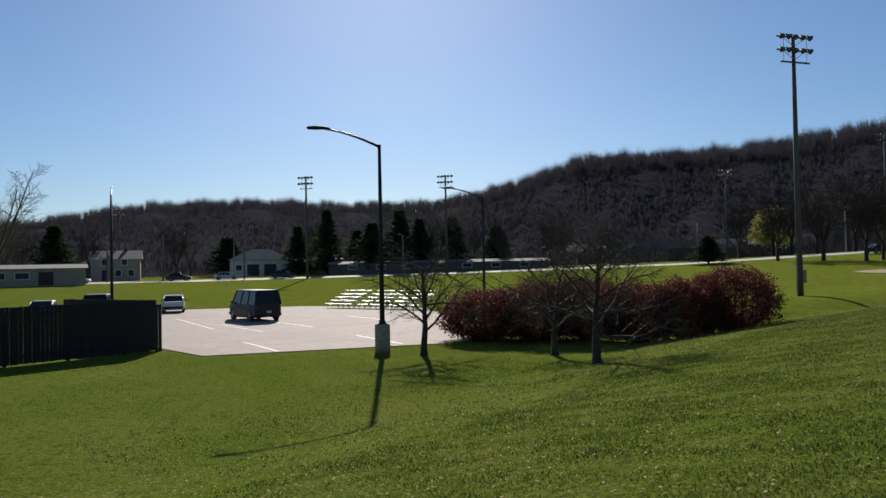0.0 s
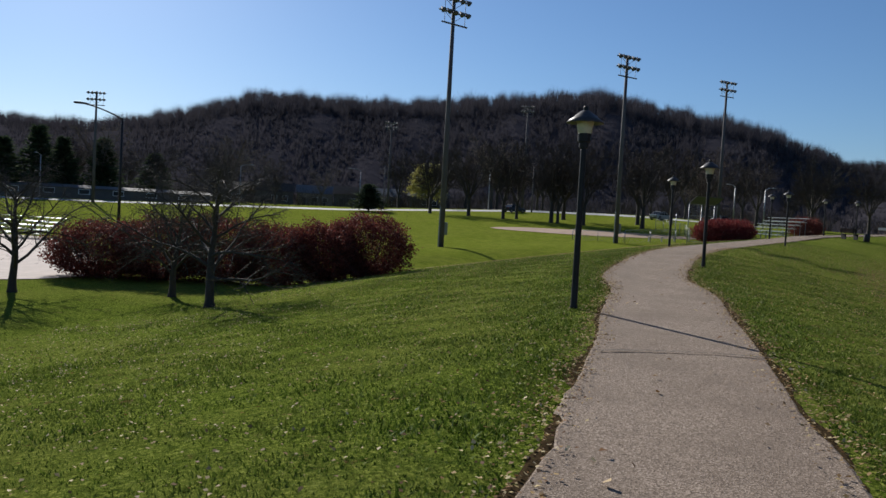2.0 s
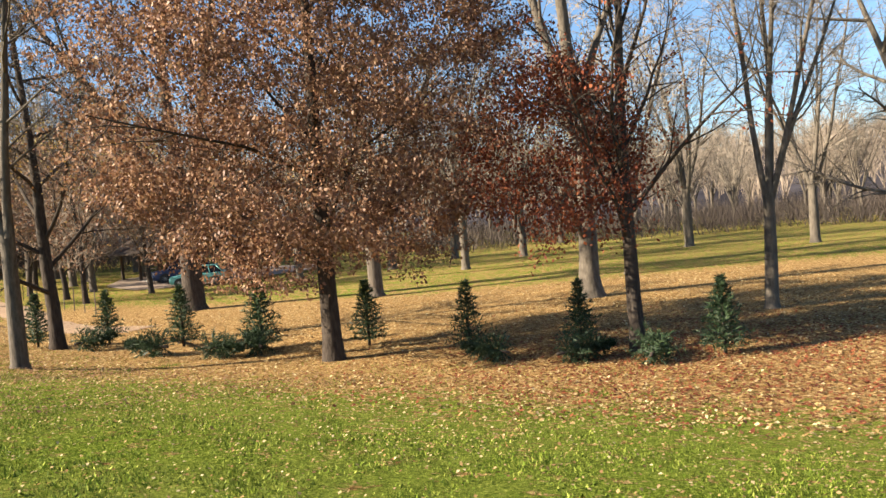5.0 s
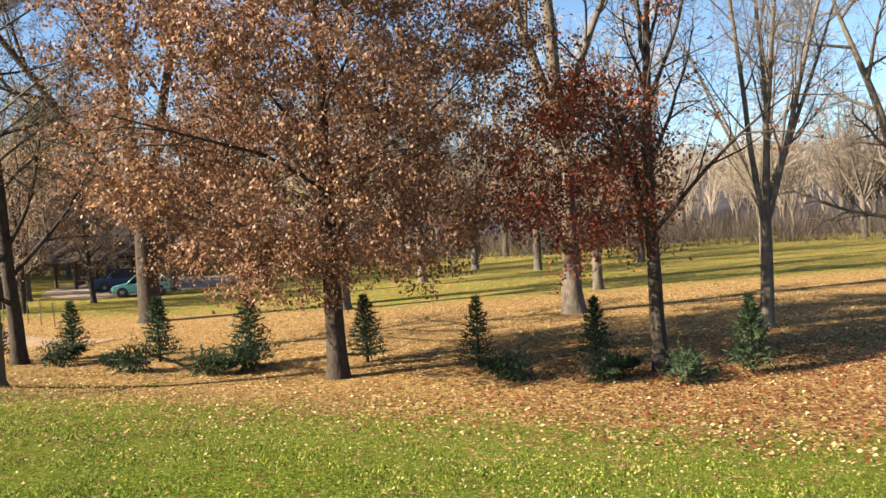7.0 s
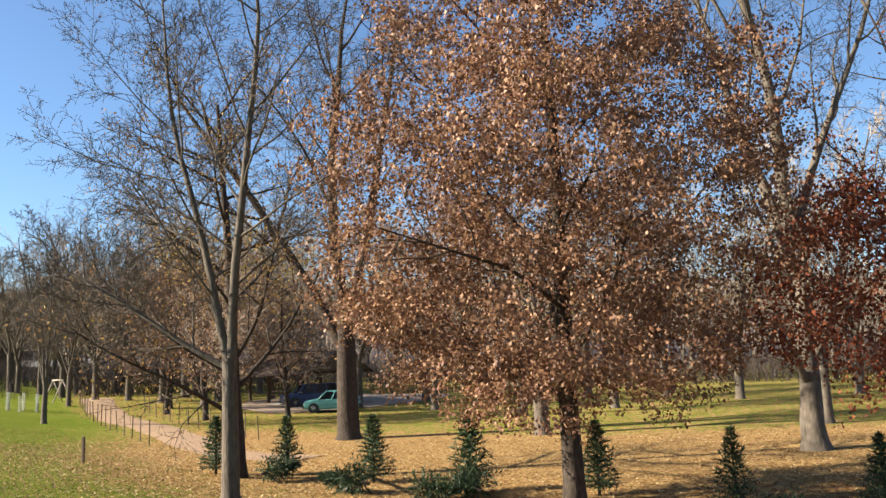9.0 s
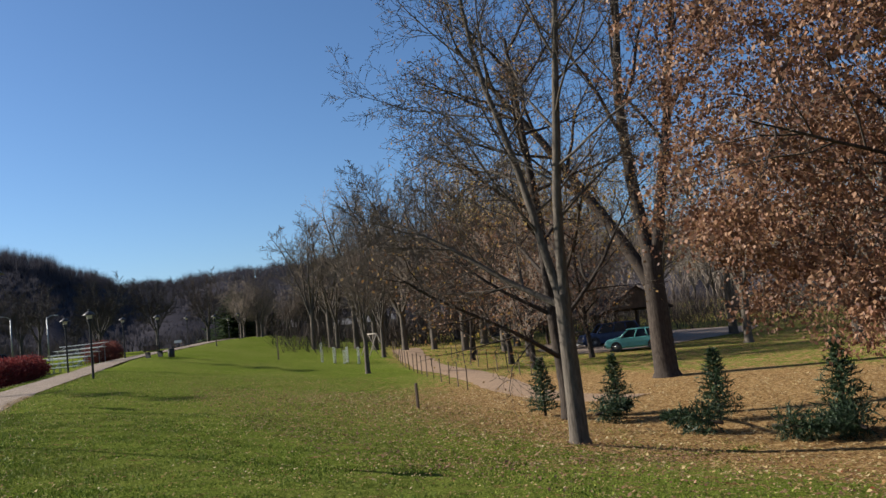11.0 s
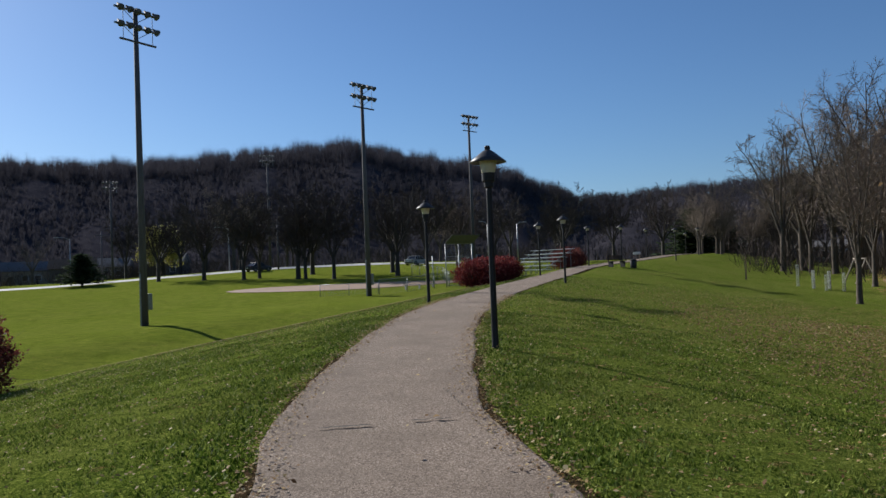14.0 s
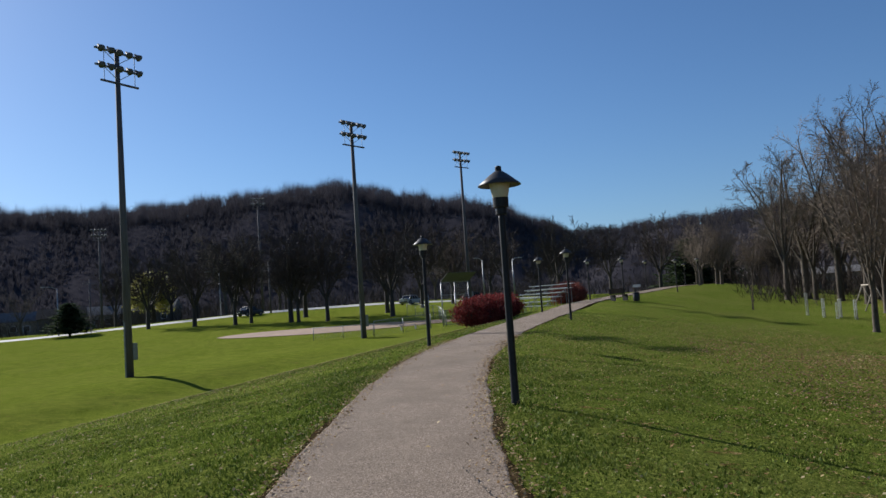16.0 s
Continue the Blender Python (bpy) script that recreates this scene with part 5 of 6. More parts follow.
        part("headlamp", Shape().box((L / 2 - 0.06, sy * W * 0.33, nose - 0.24), (0.10, 0.32, 0.13), bev=0.03), CLEARLENS, ob, "clear headlamp")
        for ux in (-0.31, 0.31):
            w = part("wheel", Shape().lathe([(wheel * 0.6, -0.1), (wheel * 0.95, -0.1), (wheel, -0.06), (wheel, 0.06), (wheel * 0.95, 0.1), (wheel * 0.6, 0.1)], 20, axis=1), RUBBER, ob, "black rubber tyre", smooth=True)
            w.location = (ux * L, sy * (W / 2 - 0.10), wheel)
            part("rim", Shape().lathe([(wheel * 0.1, sy * 0.12), (wheel * 0.58, sy * 0.085), (wheel * 0.62, sy * 0.105)], 16, axis=1), HUB, w, smooth=True)
            part("wheel_arch", Shape().lathe([(wheel * 1.2, -0.03), (wheel * 1.2, 0.03)], 18, c=(ux * L, sy * (W / 2 - 0.025), wheel), axis=1), PLASTIC, ob)
    for ux, zz in ((-1, 0.45), (1, 0.42)):
        part("bumper", Shape().box((ux * (L / 2 + 0.02), 0, zz), (0.12, W * 0.92, 0.2), bev=0.05), PLASTIC, ob)
    part("number_plate", Shape().box((-L / 2 - 0.085, 0, 0.62), (0.012, 0.32, 0.16), bev=0.004), SIGNW, ob)
    return ob


back = math.atan2(0.8, -0.6)
vehicle("van", -20.4, 52.0, math.atan2(0.72, -0.69), 5.0, 1.98, 2.08, PAINTS["navy"], "dark navy passenger van parked on the asphalt lot", 1.15, 1.12, (0.36, 0.25, -0.46, -0.495), 1.0, 0.36)
vehicle("car", -32.4, 63.6, math.atan2(0.9, -0.43), 4.6, 1.8, 1.45, PAINTS["white"], "white sedan parked at the lot's far edge", 0.92, 0.82, (0.20, 0.06, -0.2, -0.36), 1.02, 0.31)
vehicle("car", -34.5, 55.8, math.atan2(0.9, -0.43), 4.9, 1.95, 1.85, PAINTS["navy"], "dark sport utility car parked behind the fence", 1.05, 1.02, (0.26, 0.14, -0.40, -0.47), 1.0, 0.37)
vehicle("car", -38.2, 54.5, math.atan2(0.9, -0.43), 4.6, 1.8, 1.45, PAINTS["silver"], "silver sedan parked behind the black fence", 0.92, 0.82, (0.20, 0.06, -0.2, -0.36), 1.02, 0.31)
vehicle("car", -43.0, 49.5, math.atan2(0.9, -0.43), 4.6, 1.8, 1.45, PAINTS["white"], "white sedan parked behind the black fence", 0.92, 0.82, (0.20, 0.06, -0.2, -0.36), 1.02, 0.31)
vehicle("car", 64.6, 23.2, math.atan2(0.55, -0.12) , 4.1, 1.75, 1.5, PAINTS["teal"], "pale teal hatchback parked by the picnic shelter", 0.95, 0.88, (0.24, 0.09, -0.34, -0.46), 1.02, 0.32)
vehicle("car", 70.5, 26.6, math.atan2(0.5, -0.3), 4.8, 1.9, 1.75, PAINTS["blue"], "dark blue car parked by the picnic shelter", 1.05, 1.0, (0.26, 0.14, -0.40, -0.47), 1.0, 0.36)
for x, y, p in ((-70, 138, "navy"), (-62, 141, "silver"), (-52, 144, "navy"), (-84, 128, "white"), (52, 140.5, "navy"), (75, 128, "silver"), (83, 121.5, "navy")):
    vehicle("car", x, y, 0.4, 4.5, 1.8, 1.5, PAINTS[p], "car parked along the far street", 0.92, 0.84, (0.20, 0.06, -0.22, -0.38), 1.02, 0.32, "far cars")

# ---- bleachers ----


def bleacher(x, y, turn, width, rows, group, tall=0.32):
    ob = plant("bleacher", x, y, "bare aluminium bleacher with plank seats", "bleacher", group)
    ob.rotation_euler = (0, 0, turn)
    for i in range(rows):
        part("seat_plank", Shape().box((0, i * 0.62, 0.42 + i * tall), (width, 0.25, 0.045), bev=0.008), ALU, ob)
        if i:
            part("foot_plank", Shape().box((0, i * 0.62 - 0.3, 0.08 + i * tall), (width, 0.25, 0.04), bev=0.008), ALU, ob)
    for sx in (-0.42, 0, 0.42):
        part("side_beam", Shape().tube([(sx * width, -0.1, 0.33), (sx * width, rows * 0.62 - 0.5, 0.38 + (rows - 1) * tall)], [0.03, 0.03], 5), GALV, ob)
        for i in range(rows):
            part("leg", Shape().tube([(sx * width, i * 0.62, -0.03), (sx * width, i * 0.62, 0.40 + i * tall)], [0.025, 0.025], 5), GALV, ob)
        part("ground_rail", Shape().box((sx * width, (rows - 1) * 0.31, 0.0), (0.06, rows * 0.62, 0.05)), GALV, ob)


for x, y in ((-18.6, 66.5), (-15.2, 64.6), (-12.0, 62.7)):
    bleacher(x, y, math.atan2(-4.7, 8.1) + math.pi * 0.0, 3.2, 5, "bleachers in the lot", 0.27)
bleacher(46.4, 60.6, radians(-80), 4.4, 6, "bleachers by the diamond", 0.30)

# ---- ball diamond fences ----


def wire_fence(pts, height, name="chain_link_fence"):
    p = np.array(pts, float)
    ob = plant(name, p[0, 0], p[0, 1], "low galvanised chain-link fence round the diamond", "fence")
    o = np.array(ob.location)
    posts = resample(p, 3.0)
    z = land(posts[:, 0], posts[:, 1])
    q = np.column_stack([posts, z]) - o
    for r in q:
        part("post", Shape().tube([r - (0, 0, 0.1), r + (0, 0, height)], [0.035, 0.035], 6), GALV, ob, smooth=True)
    part("top_rail", Shape().tube(q + (0, 0, height - 0.03), np.full(len(q), 0.025), 5), GALV, ob, smooth=True)
    tri = []
    w = 0.0045
    for r0, r1 in zip(q[:-1], q[1:]):
        L = np.linalg.norm((r1 - r0)[:2])
        d = (r1 - r0) / L
        for k in np.arange(-height, L, 0.16):
            for sgn in (1, -1):
                a0, a1 = max(k, 0), min(k + height, L)
                if a1 <= a0:
                    continue
                z0, z1 = (a0 - k, a1 - k) if sgn > 0 else (height - (a0 - k), height - (a1 - k))
                p0, p1 = r0 + d * a0 + (0, 0, z0), r0 + d * a1 + (0, 0, z1)
                tri += [p0 - (0, 0, w), p1 - (0, 0, w), p1 + (0, 0, w), p0 + (0, 0, w)]
    part("wire_mesh", fast_mesh("wire_mesh", np.array(tri), 4), MESHWIRE, ob)
    return ob


wire_fence([(43.9, 80.6), (51.6, 80.2)], 1.5)
wire_fence([(51.6, 80.2), (58, 92), (60, 104)], 1.5)
wire_fence([(44.5, 82), (38, 88)], 1.2)
ob = plant("backstop", 53.0, 80.4, "tall chain-link backstop with pale overhanging panel", "backstop")
o = np.array(ob.location)
for dx, dy, h in ((-1.6, 0, 4.3), (0, 0, 4.3), (1.6, 0, 4.3), (-1.6, 2.6, 3.2), (1.6, 2.6, 3.2)):
    part("post", Shape().tube([(dx, dy, -0.1), (dx, dy, h)], [0.05, 0.05], 8), GALV, ob, smooth=True)
for z in (0.1, 1.5, 3.0, 4.3):
    part("rail", Shape().tube([(-1.6, 0, z), (1.6, 0, z)], [0.035, 0.035], 6), GALV, ob)
part("overhang", Shape().add([(-1.7, -0.1, 4.3), (1.7, -0.1, 4.3), (1.7, -1.5, 5.1), (-1.7, -1.5, 5.1), (-1.7, -0.1, 4.34), (1.7, -0.1, 4.34), (1.7, -1.5, 5.14), (-1.7, -1.5, 5.14)], [(0, 1, 2, 3), (7, 6, 5, 4), (0, 4, 5, 1), (1, 5, 6, 2), (2, 6, 7, 3), (3, 7, 4, 0)]), FLOOD, ob, "grey slanted overhang panel")
wires = []
for k in np.arange(-4.3, 3.2, 0.16):
    for sg in (1, -1):
        a0, a1 = max(k, 0), min(k + 4.3, 3.2)
        z0, z1 = (a0 - k, a1 - k) if sg > 0 else (4.3 - a0 + k, 4.3 - a1 + k)
        wires += [(a0 - 1.6, 0, z0 - 0.005), (a1 - 1.6, 0, z1 - 0.005), (a1 - 1.6, 0, z1 + 0.005), (a0 - 1.6, 0, z0 + 0.005)]
part("wire_mesh", fast_mesh("wire_mesh", np.array(wires), 4), MESHWIRE, ob)
# player's bench
ob = plant("players_bench", 49.5, 82.6, "long plain bench behind the diamond fence", "bench")
part("seat", Shape().box((0, 0, 0.45), (4.0, 0.3, 0.05), bev=0.01), GALV, ob)
for sx in (-1.6, 0, 1.6):
    part("leg", Shape().box((sx, 0, 0.2), (0.06, 0.25, 0.48)), GALV, ob)

# ---- things along the path ----


def litter_bin(x, y):
    ob = plant("litter_bin", x, y, "low dark park litter bin beside a lamp", "bin", "bins by the path")
    ob.scale = (0.8, 0.8, 0.68)
    part("drum", Shape().lathe([(0.27, 0.0), (0.30, 0.05), (0.32, 0.78), (0.30, 0.82)], 20), PLASTIC, ob, smooth=True)
    part("lid", Shape().lathe([(0.34, 0.82), (0.34, 0.88), (0.24, 0.98), (0.10, 1.00)], 20), RUBBER, ob, smooth=True)


litter_bin(53.3, 56.2)
ob = plant("park_bench", 51.9, 56.5, "dark low park bench beside a path lamp", "bench")
for i in range(4):
    part("seat_slat", Shape().box((0, -0.2 + 0.13 * i, 0.44), (1.5, 0.11, 0.04), bev=0.006), BROWNWOOD, ob)
for i in range(3):
    part("back_slat", Shape().box((0, 0.32, 0.58 + 0.13 * i), (1.5, 0.04, 0.11), bev=0.006), BROWNWOOD, ob)
for sx in (-0.6, 0.6):
    part("bench_end", Shape().box((sx, 0.02, 0.22), (0.06, 0.5, 0.46), bev=0.01), LAMPBLACK, ob)
    part("back_support", Shape().box((sx, 0.29, 0.6), (0.05, 0.04, 0.65), bev=0.01), LAMPBLACK, ob)
ob = plant("park_sign", 70.4, 72.9, "white board sign on two posts beside the path", "sign")
part("board", Shape().box((0, 0, 0.9), (1.1, 0.06, 0.4), bev=0.01), SIGNW, ob)
for sx in (-0.45, 0.45):
    part("post", Shape().box((sx, 0.07, 0.5), (0.09, 0.09, 1.1), bev=0.01), BROWNWOOD, ob)
ob.rotation_euler, ob.scale = (0, 0, -0.6), (0.7, 0.7, 0.7)
# stake, sapling, protected saplings
ob = plant("wooden_stake", 32.9, 23.2, "short weathered wooden stake at the leaves' edge", "stake")
part("post", Shape().box((0, 0, 0.42), (0.09, 0.09, 0.95), bev=0.012), STAKE, ob)
ob = plant("sapling", 59.8, 51.2, "thin bare sapling tied to a stake", "sapling")
lim = []
grow(np.random.default_rng(77), (0, 0, 0), (0, 0, 1), 3.3, 0.03, 0, [(9, 0.3, 40, 0.5, 0.5, 0.03, 0), (4, 0.5, 45, 0.6, 0.2, 0.1, 0), (0, 0, 0, 0, 0, 0.1, 0)], lim)
part("stem", limbs_shape(lim, {0, 1, 2}, (6, 4, 3)), DARKBARK, ob)
part("stake", Shape().box((0.12, 0, 0.9), (0.05, 0.05, 1.9)), STAKE, ob)
for i, (dx, dy, h) in enumerate(((0, 0, 1.55), (0.2, -1.1, 1.2), (-0.6, -1.6, 1.3), (0.9, -1.8, 1.2), (0.2, -2.3, 1.3), (-0.8, -2.7, 1.1), (0.6, -3.1, 1.25), (-0.2, -3.6, 1.3))):
    ob = plant("tree_shelter", 60.6 + dx, 47.4 + dy, "pale wire cage guarding a young sapling", "tree guard", "pale tree guards")
    for q in range(5):
        cx_, cy_ = 0.09 * math.cos(q * 1.257), 0.09 * math.sin(q * 1.257)
        part("wire", Shape().tube([(cx_, cy_, -0.02), (cx_, cy_, h)], [0.008, 0.008], 4), TUBE, ob)
    for zz in (0.1, 0.5 * h, h - 0.03):
        part("hoop", Shape().tube([(0.09 * math.cos(t), 0.09 * math.sin(t), zz) for t in np.linspace(0, 6.283, 13)], 0.011, 4, cap=False), TUBE, ob)
    part("stake", Shape().box((0.12, 0, h * 0.5), (0.025, 0.025, h * 1.12)), STAKE, ob)
    part("twig", Shape().tube([(0, 0, 0), (0.03, 0.02, h), (0.08, 0.03, h + 0.5)], [0.014, 0.01, 0.004], 5), TWIG, ob)
# trail between stakes
trail = spline(np.array([(74, 47.5), (67.5, 43.2), (60, 37.6), (53.5, 31.6), (48.0, 27.0), (43.0, 23.2), (40.0, 19.8), (38.5, 16.5)], float), 8)
ribbon(resample(trail, 0.8), 1.25, 0.03, "trail", TRAILM, "wood-chip trail curving between rows of stakes", "trail", 0.25, across=5)


def stake_row(line, count, group):
    p = np.array(line, float)
    s = np.linspace(0, 1, count)
    x, y = np.interp(s, np.linspace(0, 1, len(p)), p[:, 0]), np.interp(s, np.linspace(0, 1, len(p)), p[:, 1])
    for i in range(count):
        ob = plant("trail_stake", x[i], y[i], "thin rusty metal stake beside the trail", "stake", group)
        part("stake", Shape().box((0, 0, 0.6), (0.045, 0.045, 1.3 + 0.1 * math.sin(i * 3.0)), rz=i * 0.7), STAKE, ob)
        part("cap", Shape().box((0, 0, 1.23 + 0.05 * math.sin(i * 3.0)), (0.06, 0.06, 0.06)), STAKE, ob)
        ob.rotation_euler = (0.04 * math.sin(i * 5.1), 0.05 * math.cos(i * 2.3), 0)


stake_row([(67.0, 44.6), (59, 39.0), (52, 33.4), (44.0, 26.6)], 17, "stakes along the trail")
stake_row([(63, 37.0), (57, 32.0), (51, 26.6), (46.5, 22.0)], 13, "stakes along the trail")
# swing frame
ob = plant("swing_set", 68.5, 47.5, "pale timber A-frame swing without seats", "swing")
for sx in (-1.5, 1.5):
    for sy in (-1, 1):
        part("leg", Shape().tube([(sx, sy * 1.1, -0.1), (sx, 0, 2.5)], [0.06, 0.06], 8), TANWALL, ob, smooth=True)
part("top_beam", Shape().tube([(-1.7, 0, 2.5), (1.7, 0, 2.5)], [0.07, 0.07], 8), TANWALL, ob, smooth=True)
ob.rotation_euler, ob.scale = (0, 0, 0.9), (0.75, 0.75, 0.75)

# ---- picnic shelter and yard ----
draped("gravel_drive", [(63, 27.5), (68, 32), (76, 34), (86, 27), (86, 17), (78, 17), (69, 21), (64, 24.5)], 0.04, surface("gravel", (0.20, 0.135, 0.09), (0.34, 0.25, 0.18), 4.0, 0.95), "tan gravel drive by the picnic shelter", "drive")
ob = plant("picnic_shelter", 75.0, 28.5, "brown open timber picnic shelter with gable roof", "shelter")
ob.rotation_euler = (0, 0, 0.95)
for sx in (-4.2, -1.4, 1.4, 4.2):
    for sy in (-2.8, 2.8):
        part("post", Shape().box((sx, sy, 1.25), (0.22, 0.22, 2.6), bev=0.02), BROWNWOOD, ob)
for sy in (-1, 1):
    part("roof_slope", Shape().add([(-5, 0, 4.3), (5, 0, 4.3), (5, sy * 3.7, 2.35), (-5, sy * 3.7, 2.35), (-5, 0, 4.42), (5, 0, 4.42), (5, sy * 3.7, 2.47), (-5, sy * 3.7, 2.47)], [(0, 1, 2, 3), (7, 6, 5, 4), (0, 4, 5, 1), (1, 5, 6, 2), (2, 6, 7, 3), (3, 7, 4, 0)]), BROWNROOF, ob)
    part("beam", Shape().box((0, sy * 2.8, 2.5), (9.2, 0.18, 0.25)), BROWNWOOD, ob)
for sx in (-4.9, 4.9):
    part("gable", Shape().add([(sx, -3.2, 2.62), (sx, 3.2, 2.62), (sx, 0, 4.3)], [(0, 1, 2)]), BROWNWOOD, ob)
part("slab", Shape().box((0, 0, 0.02), (10, 7, 0.16), bev=0.02), CONCRETE, ob, "pale concrete slab")


def picnic_table(x, y, turn):
    ob = plant("picnic_table", x, y, "dark timber picnic table under the shelter", "table", "picnic tables")
    ob.rotation_euler = (0, 0, turn)
    ob.location.z += 0.1
    part("tabletop", Shape().box((0, 0, 0.74), (1.8, 0.75, 0.05), bev=0.01), BROWNWOOD, ob)
    for sy in (-0.65, 0.65):
        part("seat", Shape().box((0, sy, 0.44), (1.8, 0.28, 0.045), bev=0.01), BROWNWOOD, ob)
    for sx in (-0.65, 0.65):
        for sy in (-1, 1):
            part("leg", Shape().tube([(sx, sy * 0.6, 0.0), (sx, sy * 0.2, 0.72)], [0.05, 0.05], 5), BROWNWOOD, ob)
        part("cross_beam", Shape().box((sx, 0, 0.40), (0.05, 1.4, 0.09)), BROWNWOOD, ob)


for x, y in ((73.4, 27.2), (75.2, 29.6), (77.0, 31.4)):
    picnic_table(x, y, 0.95)

# ---- buildings across the field ----


def house(x, y, turn, L, W, H, roof_h, wall, roof, label, doors=(), windows=(), name="house", hip=False, chimney=False):
    ob = plant(name, x, y, label, "house", "far buildings")
    ob.rotation_euler = (0, 0, turn)
    part("wall", Shape().box((0, 0, H / 2 - 0.3), (L, W, H + 0.6)), wall, ob)
    e = 0.4
    hx = L / 2 - (W / 2 if hip else -e)
    b = [(-L / 2 - e, -W / 2 - e, H), (L / 2 + e, -W / 2 - e, H), (L / 2 + e, W / 2 + e, H), (-L / 2 - e, W / 2 + e, H), (-hx, 0, H + roof_h), (hx, 0, H + roof_h)]
    r = part("roof", Shape().add(b, [(0, 1, 5, 4), (2, 3, 4, 5), (1, 2, 5), (3, 0, 4), (3, 2, 1, 0)]), roof, ob)
    if chimney:
        part("chimney", Shape().box((L * 0.2, 0, H + roof_h * 0.8), (0.6, 0.6, 1.5)), BROWNROOF, r)
    for ux, w, h in doors:
        part("garage_door", Shape().box((ux, -W / 2 - 0.03, h / 2), (w, 0.08, h), bev=0.02), WINDOWM, ob, "dark door opening")
    for ux, uz, w, h in windows:
        wn_ = part("window", Shape().box((ux, -W / 2 - 0.03, uz), (w + 0.2, 0.07, h + 0.2), bev=0.02), SIGNW, ob)
        part("pane", Shape().box((ux, -W / 2 - 0.075, uz), (w, 0.03, h)), WINDOWM, wn_)


house(-67.5, 172, 0.35, 13, 9, 3.6, 2.4, WHITEWALL, GREYROOF, "low white garage with dark doors and hip roof", ((-1.5, 2.6, 2.6), (2.2, 2.6, 2.6)), ((-4.6, 1.9, 1.2, 1.1),), "garage", True)
house(-54, 178, 0.3, 16, 8, 3.0, 0.8, TANWALL, GREYROOF, "long low tan building with flat roof", ((3, 2.4, 2.4),), ((-4, 1.8, 1.6, 1.1), (-1, 1.8, 1.6, 1.1)), "low_building")
house(-88, 122, 0.6, 16, 9, 2.8, 0.7, TANWALL, GREYROOF, "long low building with flat pale roof edge", ((2, 2.2, 2.2),), ((-5, 1.6, 2.0, 1.0), (-1.5, 1.6, 2.0, 1.0)), "low_building")
house(-87.8, 147, 0.5, 9, 8, 4.2, 1.8, TANWALL, GREYROOF, "white two-storey house with grey roof", ((-2, 1.0, 2.1),), ((0.5, 1.5, 1.0, 1.2), (2.8, 1.5, 1.0, 1.2), (-2, 3.6, 1.0, 1.1), (1.6, 3.6, 1.0, 1.1)), chimney=True)
house(-26, 168, 0.15, 46, 7, 2.0, 0.6, DARKWALL, GREYROOF, "very long low dark building beyond the field", (), tuple((-18 + 6 * i, 1.3, 1.8, 0.8) for i in range(7)), "low_building")
for i, (x, y, wl) in enumerate(((12, 222, DARKWALL), (24, 232, TANWALL), (34, 226, DARKWALL), (44, 236, TANWALL), (2, 230, DARKWALL), (56, 226, DARKWALL), (-104, 170, DARKWALL), (-40, 206, DARKWALL))):
    house(x, y, -0.1 * i, 10, 8, 3.4, 2.4, wl, GREYROOF if i % 2 else BROWNROOF, "small gabled house at the foot of the hill", ((-3, 1.0, 2.1),), ((0, 1.7, 1.3, 1.2), (2.8, 1.7, 1.3, 1.2)), chimney=bool(i % 2))
house(139, 118, -0.7, 11, 8, 2.0, 1.6, DARKWALL, surface("pale_metal_roof", (0.24, 0.20, 0.19), (0.34, 0.30, 0.29), 1.0, 0.7), "pale-roofed house beyond the crest of the bank", (), ((-2, 1.6, 1.2, 1.2), (2, 1.6, 1.2, 1.2)))
house(146, 99, -0.9, 12, 8, 3.0, 1.2, TANWALL, GREYROOF, "low white building between the bare trees", (), ((-2, 1.6, 1.2, 1.2), (2, 1.6, 1.2, 1.2)), "low_building")
# utility poles
for x, y in ((-72, 136), (-58, 140), (-80, 131), (30, 154), (56, 142)):
    ob = plant("utility_pole", x, y, "wooden utility pole with one crossarm", "utility pole", "utility poles")
    part("pole", Shape().tube([(0, 0, -0.2), (0, 0, 8.5)], [0.15, 0.10], 8), WOODPOLE, ob, smooth=True)
    part("crossarm", Shape().box((0, 0, 7.8), (2.0, 0.1, 0.12)), WOODPOLE, ob)

# ---- grass and fallen leaves ----
rngg = np.random.default_rng(300)


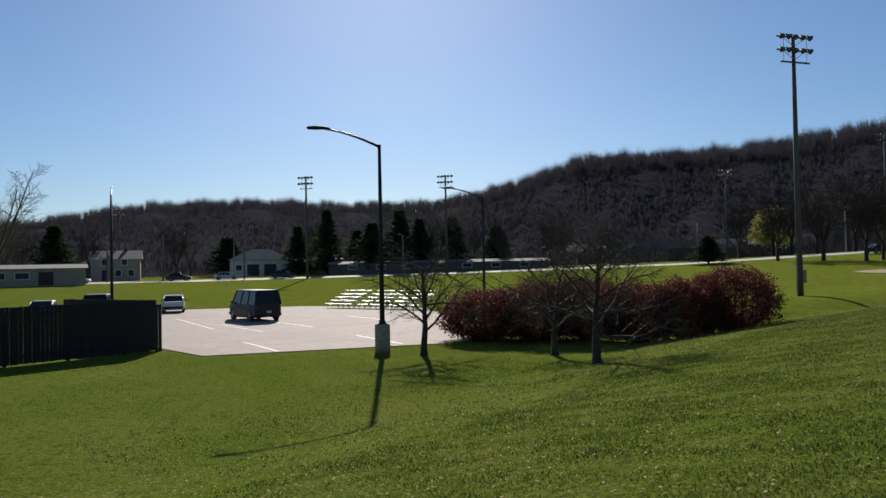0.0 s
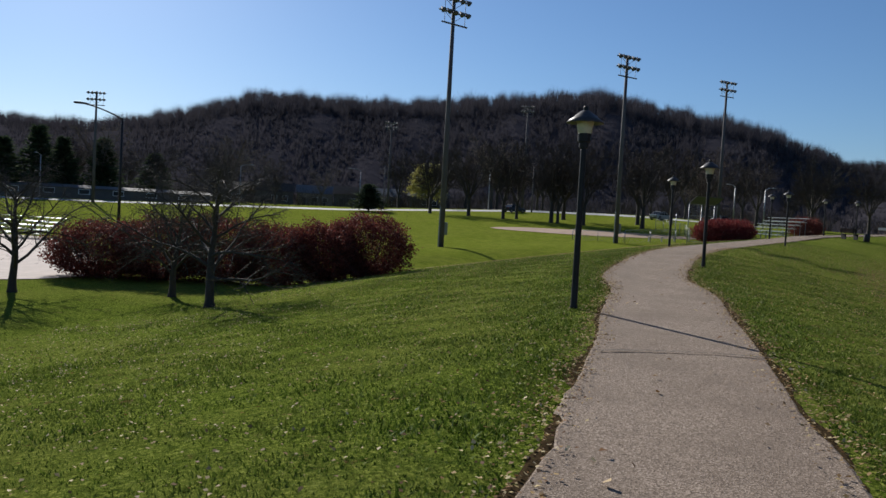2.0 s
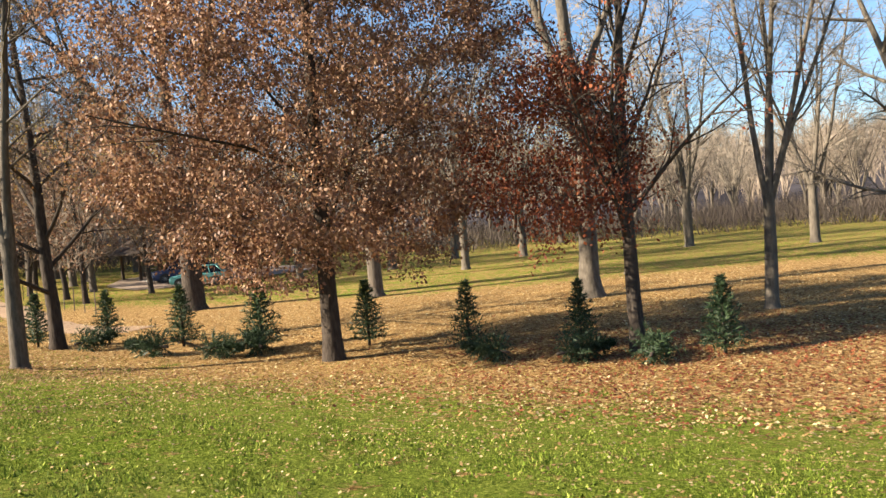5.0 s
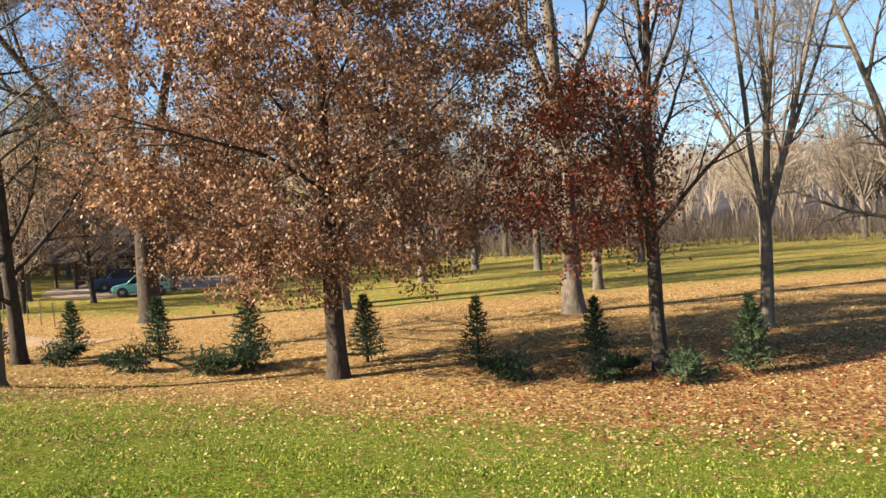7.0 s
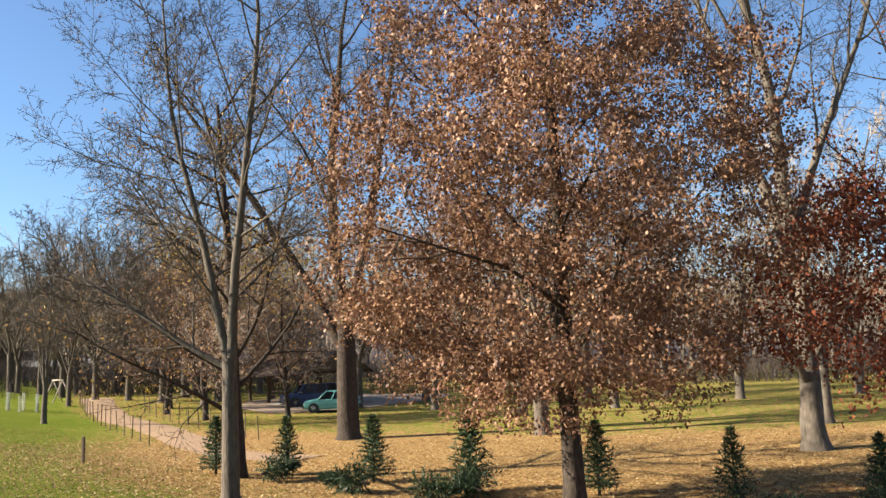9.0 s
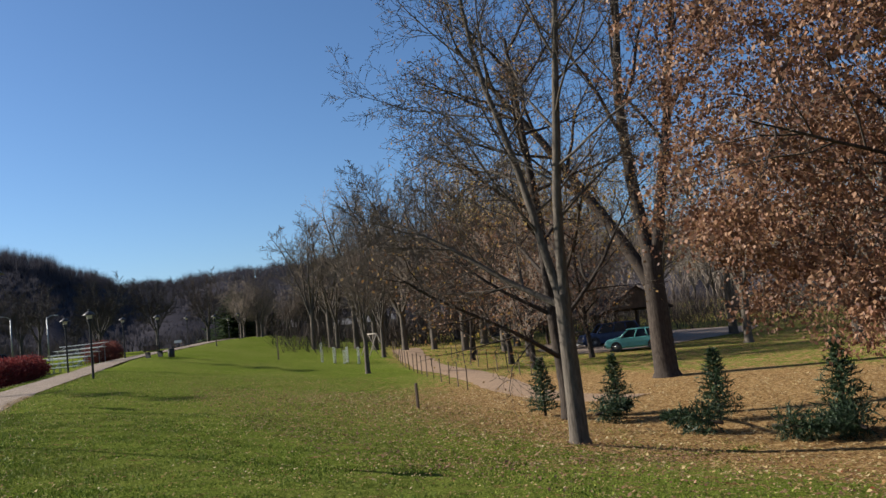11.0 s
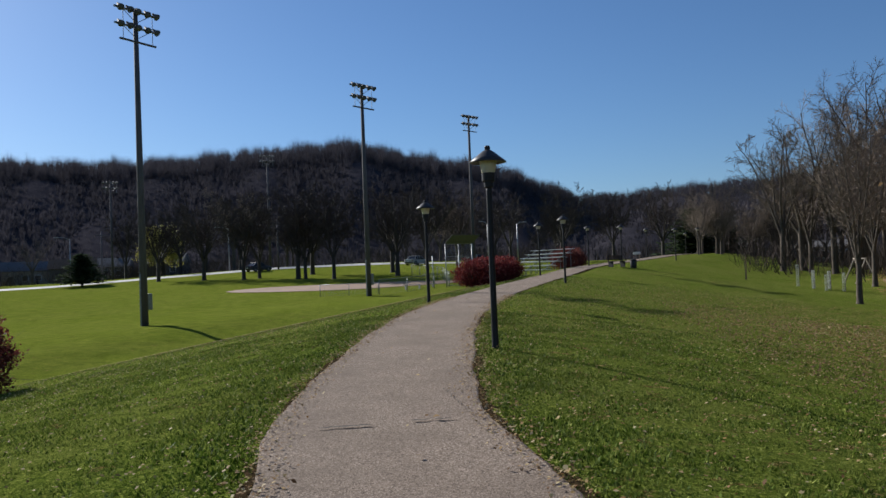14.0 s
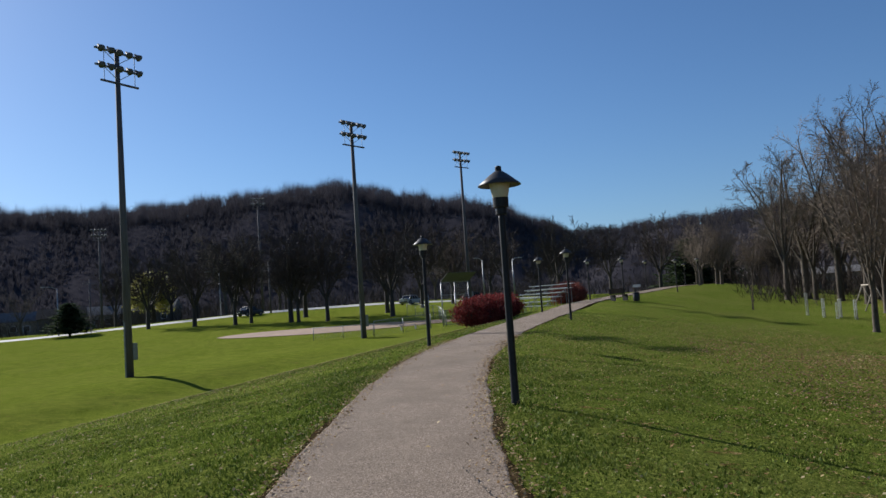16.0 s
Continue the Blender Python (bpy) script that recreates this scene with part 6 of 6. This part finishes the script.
def grass(name, count, s0, s1, d0, d1, tall, wide, seed):
    """Blades along a stretch of the bank: s along the line from its start, d across it."""
    rng = np.random.default_rng(seed)
    ln = near_line
    i = rng.integers(int(s0 / 0.25), int(s1 / 0.25), count)
    tng = ln[np.minimum(i + 1, len(ln) - 1)] - ln[i - 1]
    nx, ny = -tng[:, 1], tng[:, 0]
    nn = np.hypot(nx, ny)
    d = d0 + (d1 - d0) * rng.uniform(0, 1, count) ** 1.25
    d *= np.where(rng.uniform(0, 1, count) < 0.5, 1, -1)
    x = ln[i, 0] + nx / nn * d + rng.uniform(-0.2, 0.2, count)
    y = ln[i, 1] + ny / nn * d + rng.uniform(-0.2, 0.2, count)
    real, _ = near_path(x, y)
    ok = np.abs(real) > 1.07 + 0.1 * np.sin(3.1 * x) * np.sin(2.7 * y)
    x, y = x[ok], y[ok]
    k = len(x)
    z = land(x, y) - 0.01
    base = np.stack([x, y, z], 1)
    an = rng.uniform(0, 6.283, k)
    sd = np.stack([np.cos(an), np.sin(an), np.zeros(k)], 1) * wide * rng.uniform(0.6, 1.3, (k, 1))
    tip = base + np.stack([rng.normal(0, 0.5, k), rng.normal(0, 0.5, k), np.ones(k)], 1) * tall * rng.uniform(0.5, 1.35, (k, 1)) * (0.75 + 0.35 * np.sin(2.3 * x + 1.7 * np.sin(1.9 * y)) * np.sin(2.9 * y + 0.6 * x))[:, None]
    me = fast_mesh(name, np.stack([base - sd, base + sd, tip], 1).reshape(-1, 3), 3)
    setting(name, me, BLADE, "short mown lawn grass on the bank", "grass", kind="stuff")


grass("lawn_grass", 520000, 14, 52, 1.02, 9.5, 0.040, 0.0085, 301)
grass("far_lawn_grass", 170000, 24, 78, 1.05, 17, 0.045, 0.016, 302)


def fallen(name, x, y, size, seed, label, lift=0.012, material=FALLEN):
    rng = np.random.default_rng(seed)
    k = len(x)
    c = np.stack([x, y, land(x, y) + lift + rng.uniform(0, 0.02, k)], 1)
    an = rng.uniform(0, 6.283, k)
    d = np.stack([np.cos(an), np.sin(an), rng.normal(0, 0.25, k)], 1)
    w = np.stack([-np.sin(an), np.cos(an), rng.normal(0, 0.3, k)], 1)
    L = size * rng.uniform(0.5, 1.4, (k, 1))
    up = np.array((0, 0, 1.0)) * L * rng.uniform(-0.05, 0.25, (k, 1))
    v = np.stack([c - d * L * 0.5, c + w * L * 0.36 + up, c + d * L * 0.5 + up * 0.6, c - w * L * 0.36 + up], 1)
    setting(name, fast_mesh(name, v.reshape(-1, 3), 4), material, label, "leaves", kind="stuff")


def along_path(rng, count, s0, s1, d0, d1):
    i = rng.integers(int(s0 / 0.25), int(s1 / 0.25), count)
    tng = near_line[np.minimum(i + 1, len(near_line) - 1)] - near_line[i - 1]
    nn = np.hypot(tng[:, 0], tng[:, 1])
    d = rng.uniform(d0, d1, count)
    return near_line[i, 0] - tng[:, 1] / nn * d + rng.uniform(-0.2, 0.2, count), near_line[i, 1] + tng[:, 0] / nn * d + rng.uniform(-0.2, 0.2, count)


x, y = along_path(rngg, 24000, 12, 75, 1.1, 14)
fallen("lawn_leaves", x, y, 0.032, 401, "scattered pale dry leaves on the lawn", 0.045)
x, y = along_path(rngg, 26000, 12, 75, -13, -1.1)
x2, y2 = along_path(rngg, 14000, 12, 80, -13.5, -6)
x, y = np.concatenate([x, x2]), np.concatenate([y, y2])
fallen("bank_leaves", x, y, 0.034, 402, "scattered tan dry leaves on the bank", 0.045)
x, y = along_path(rngg, 9000, 32, 66, -15, -6.5)
fallen("drifted_leaves", x, y, 0.055, 407, "brown oak leaves drifted over the bank", 0.035, OAKLEAF)
x, y = along_path(rngg, 130, 14, 60, -1.0, 1.0)
fallen("path_leaves", x, y, 0.06, 403, "few curled dry leaves on the footpath", 0.03)
x, y = along_path(rngg, 6500, 14, 60, -1.16, -0.93)
x2, y2 = along_path(rngg, 6500, 14, 60, 0.93, 1.16)
fallen("edge_leaves", np.concatenate([x, x2]), np.concatenate([y, y2]), 0.032, 404, "dry leaves gathered along the path's edges", 0.024)
k = 60000
x, y = rngg.uniform(14, 44, k), rngg.uniform(-12, 30, k)
dd, _ = near_path(x, y)
ok = (-dd > 9.4 + rngg.exponential(2.2, k)) & (y + 0.2 * x < 36 + 0.4 * np.maximum(x - 25, 0))
fallen("oak_litter", x[ok], y[ok], 0.068, 405, "thick brown oak leaves lying under the trees")
k = 14000
x, y = 22 + rngg.normal(0, 4.2, k), -2.5 + rngg.normal(0, 4.0, k)
dd, _ = near_path(x, y)
ok = -dd > 9.8 + rngg.exponential(1.2, k)
fallen("red_oak_litter", x[ok], y[ok], 0.07, 406, "dark red oak leaves lying in the shade", 0.02, REDLEAF)
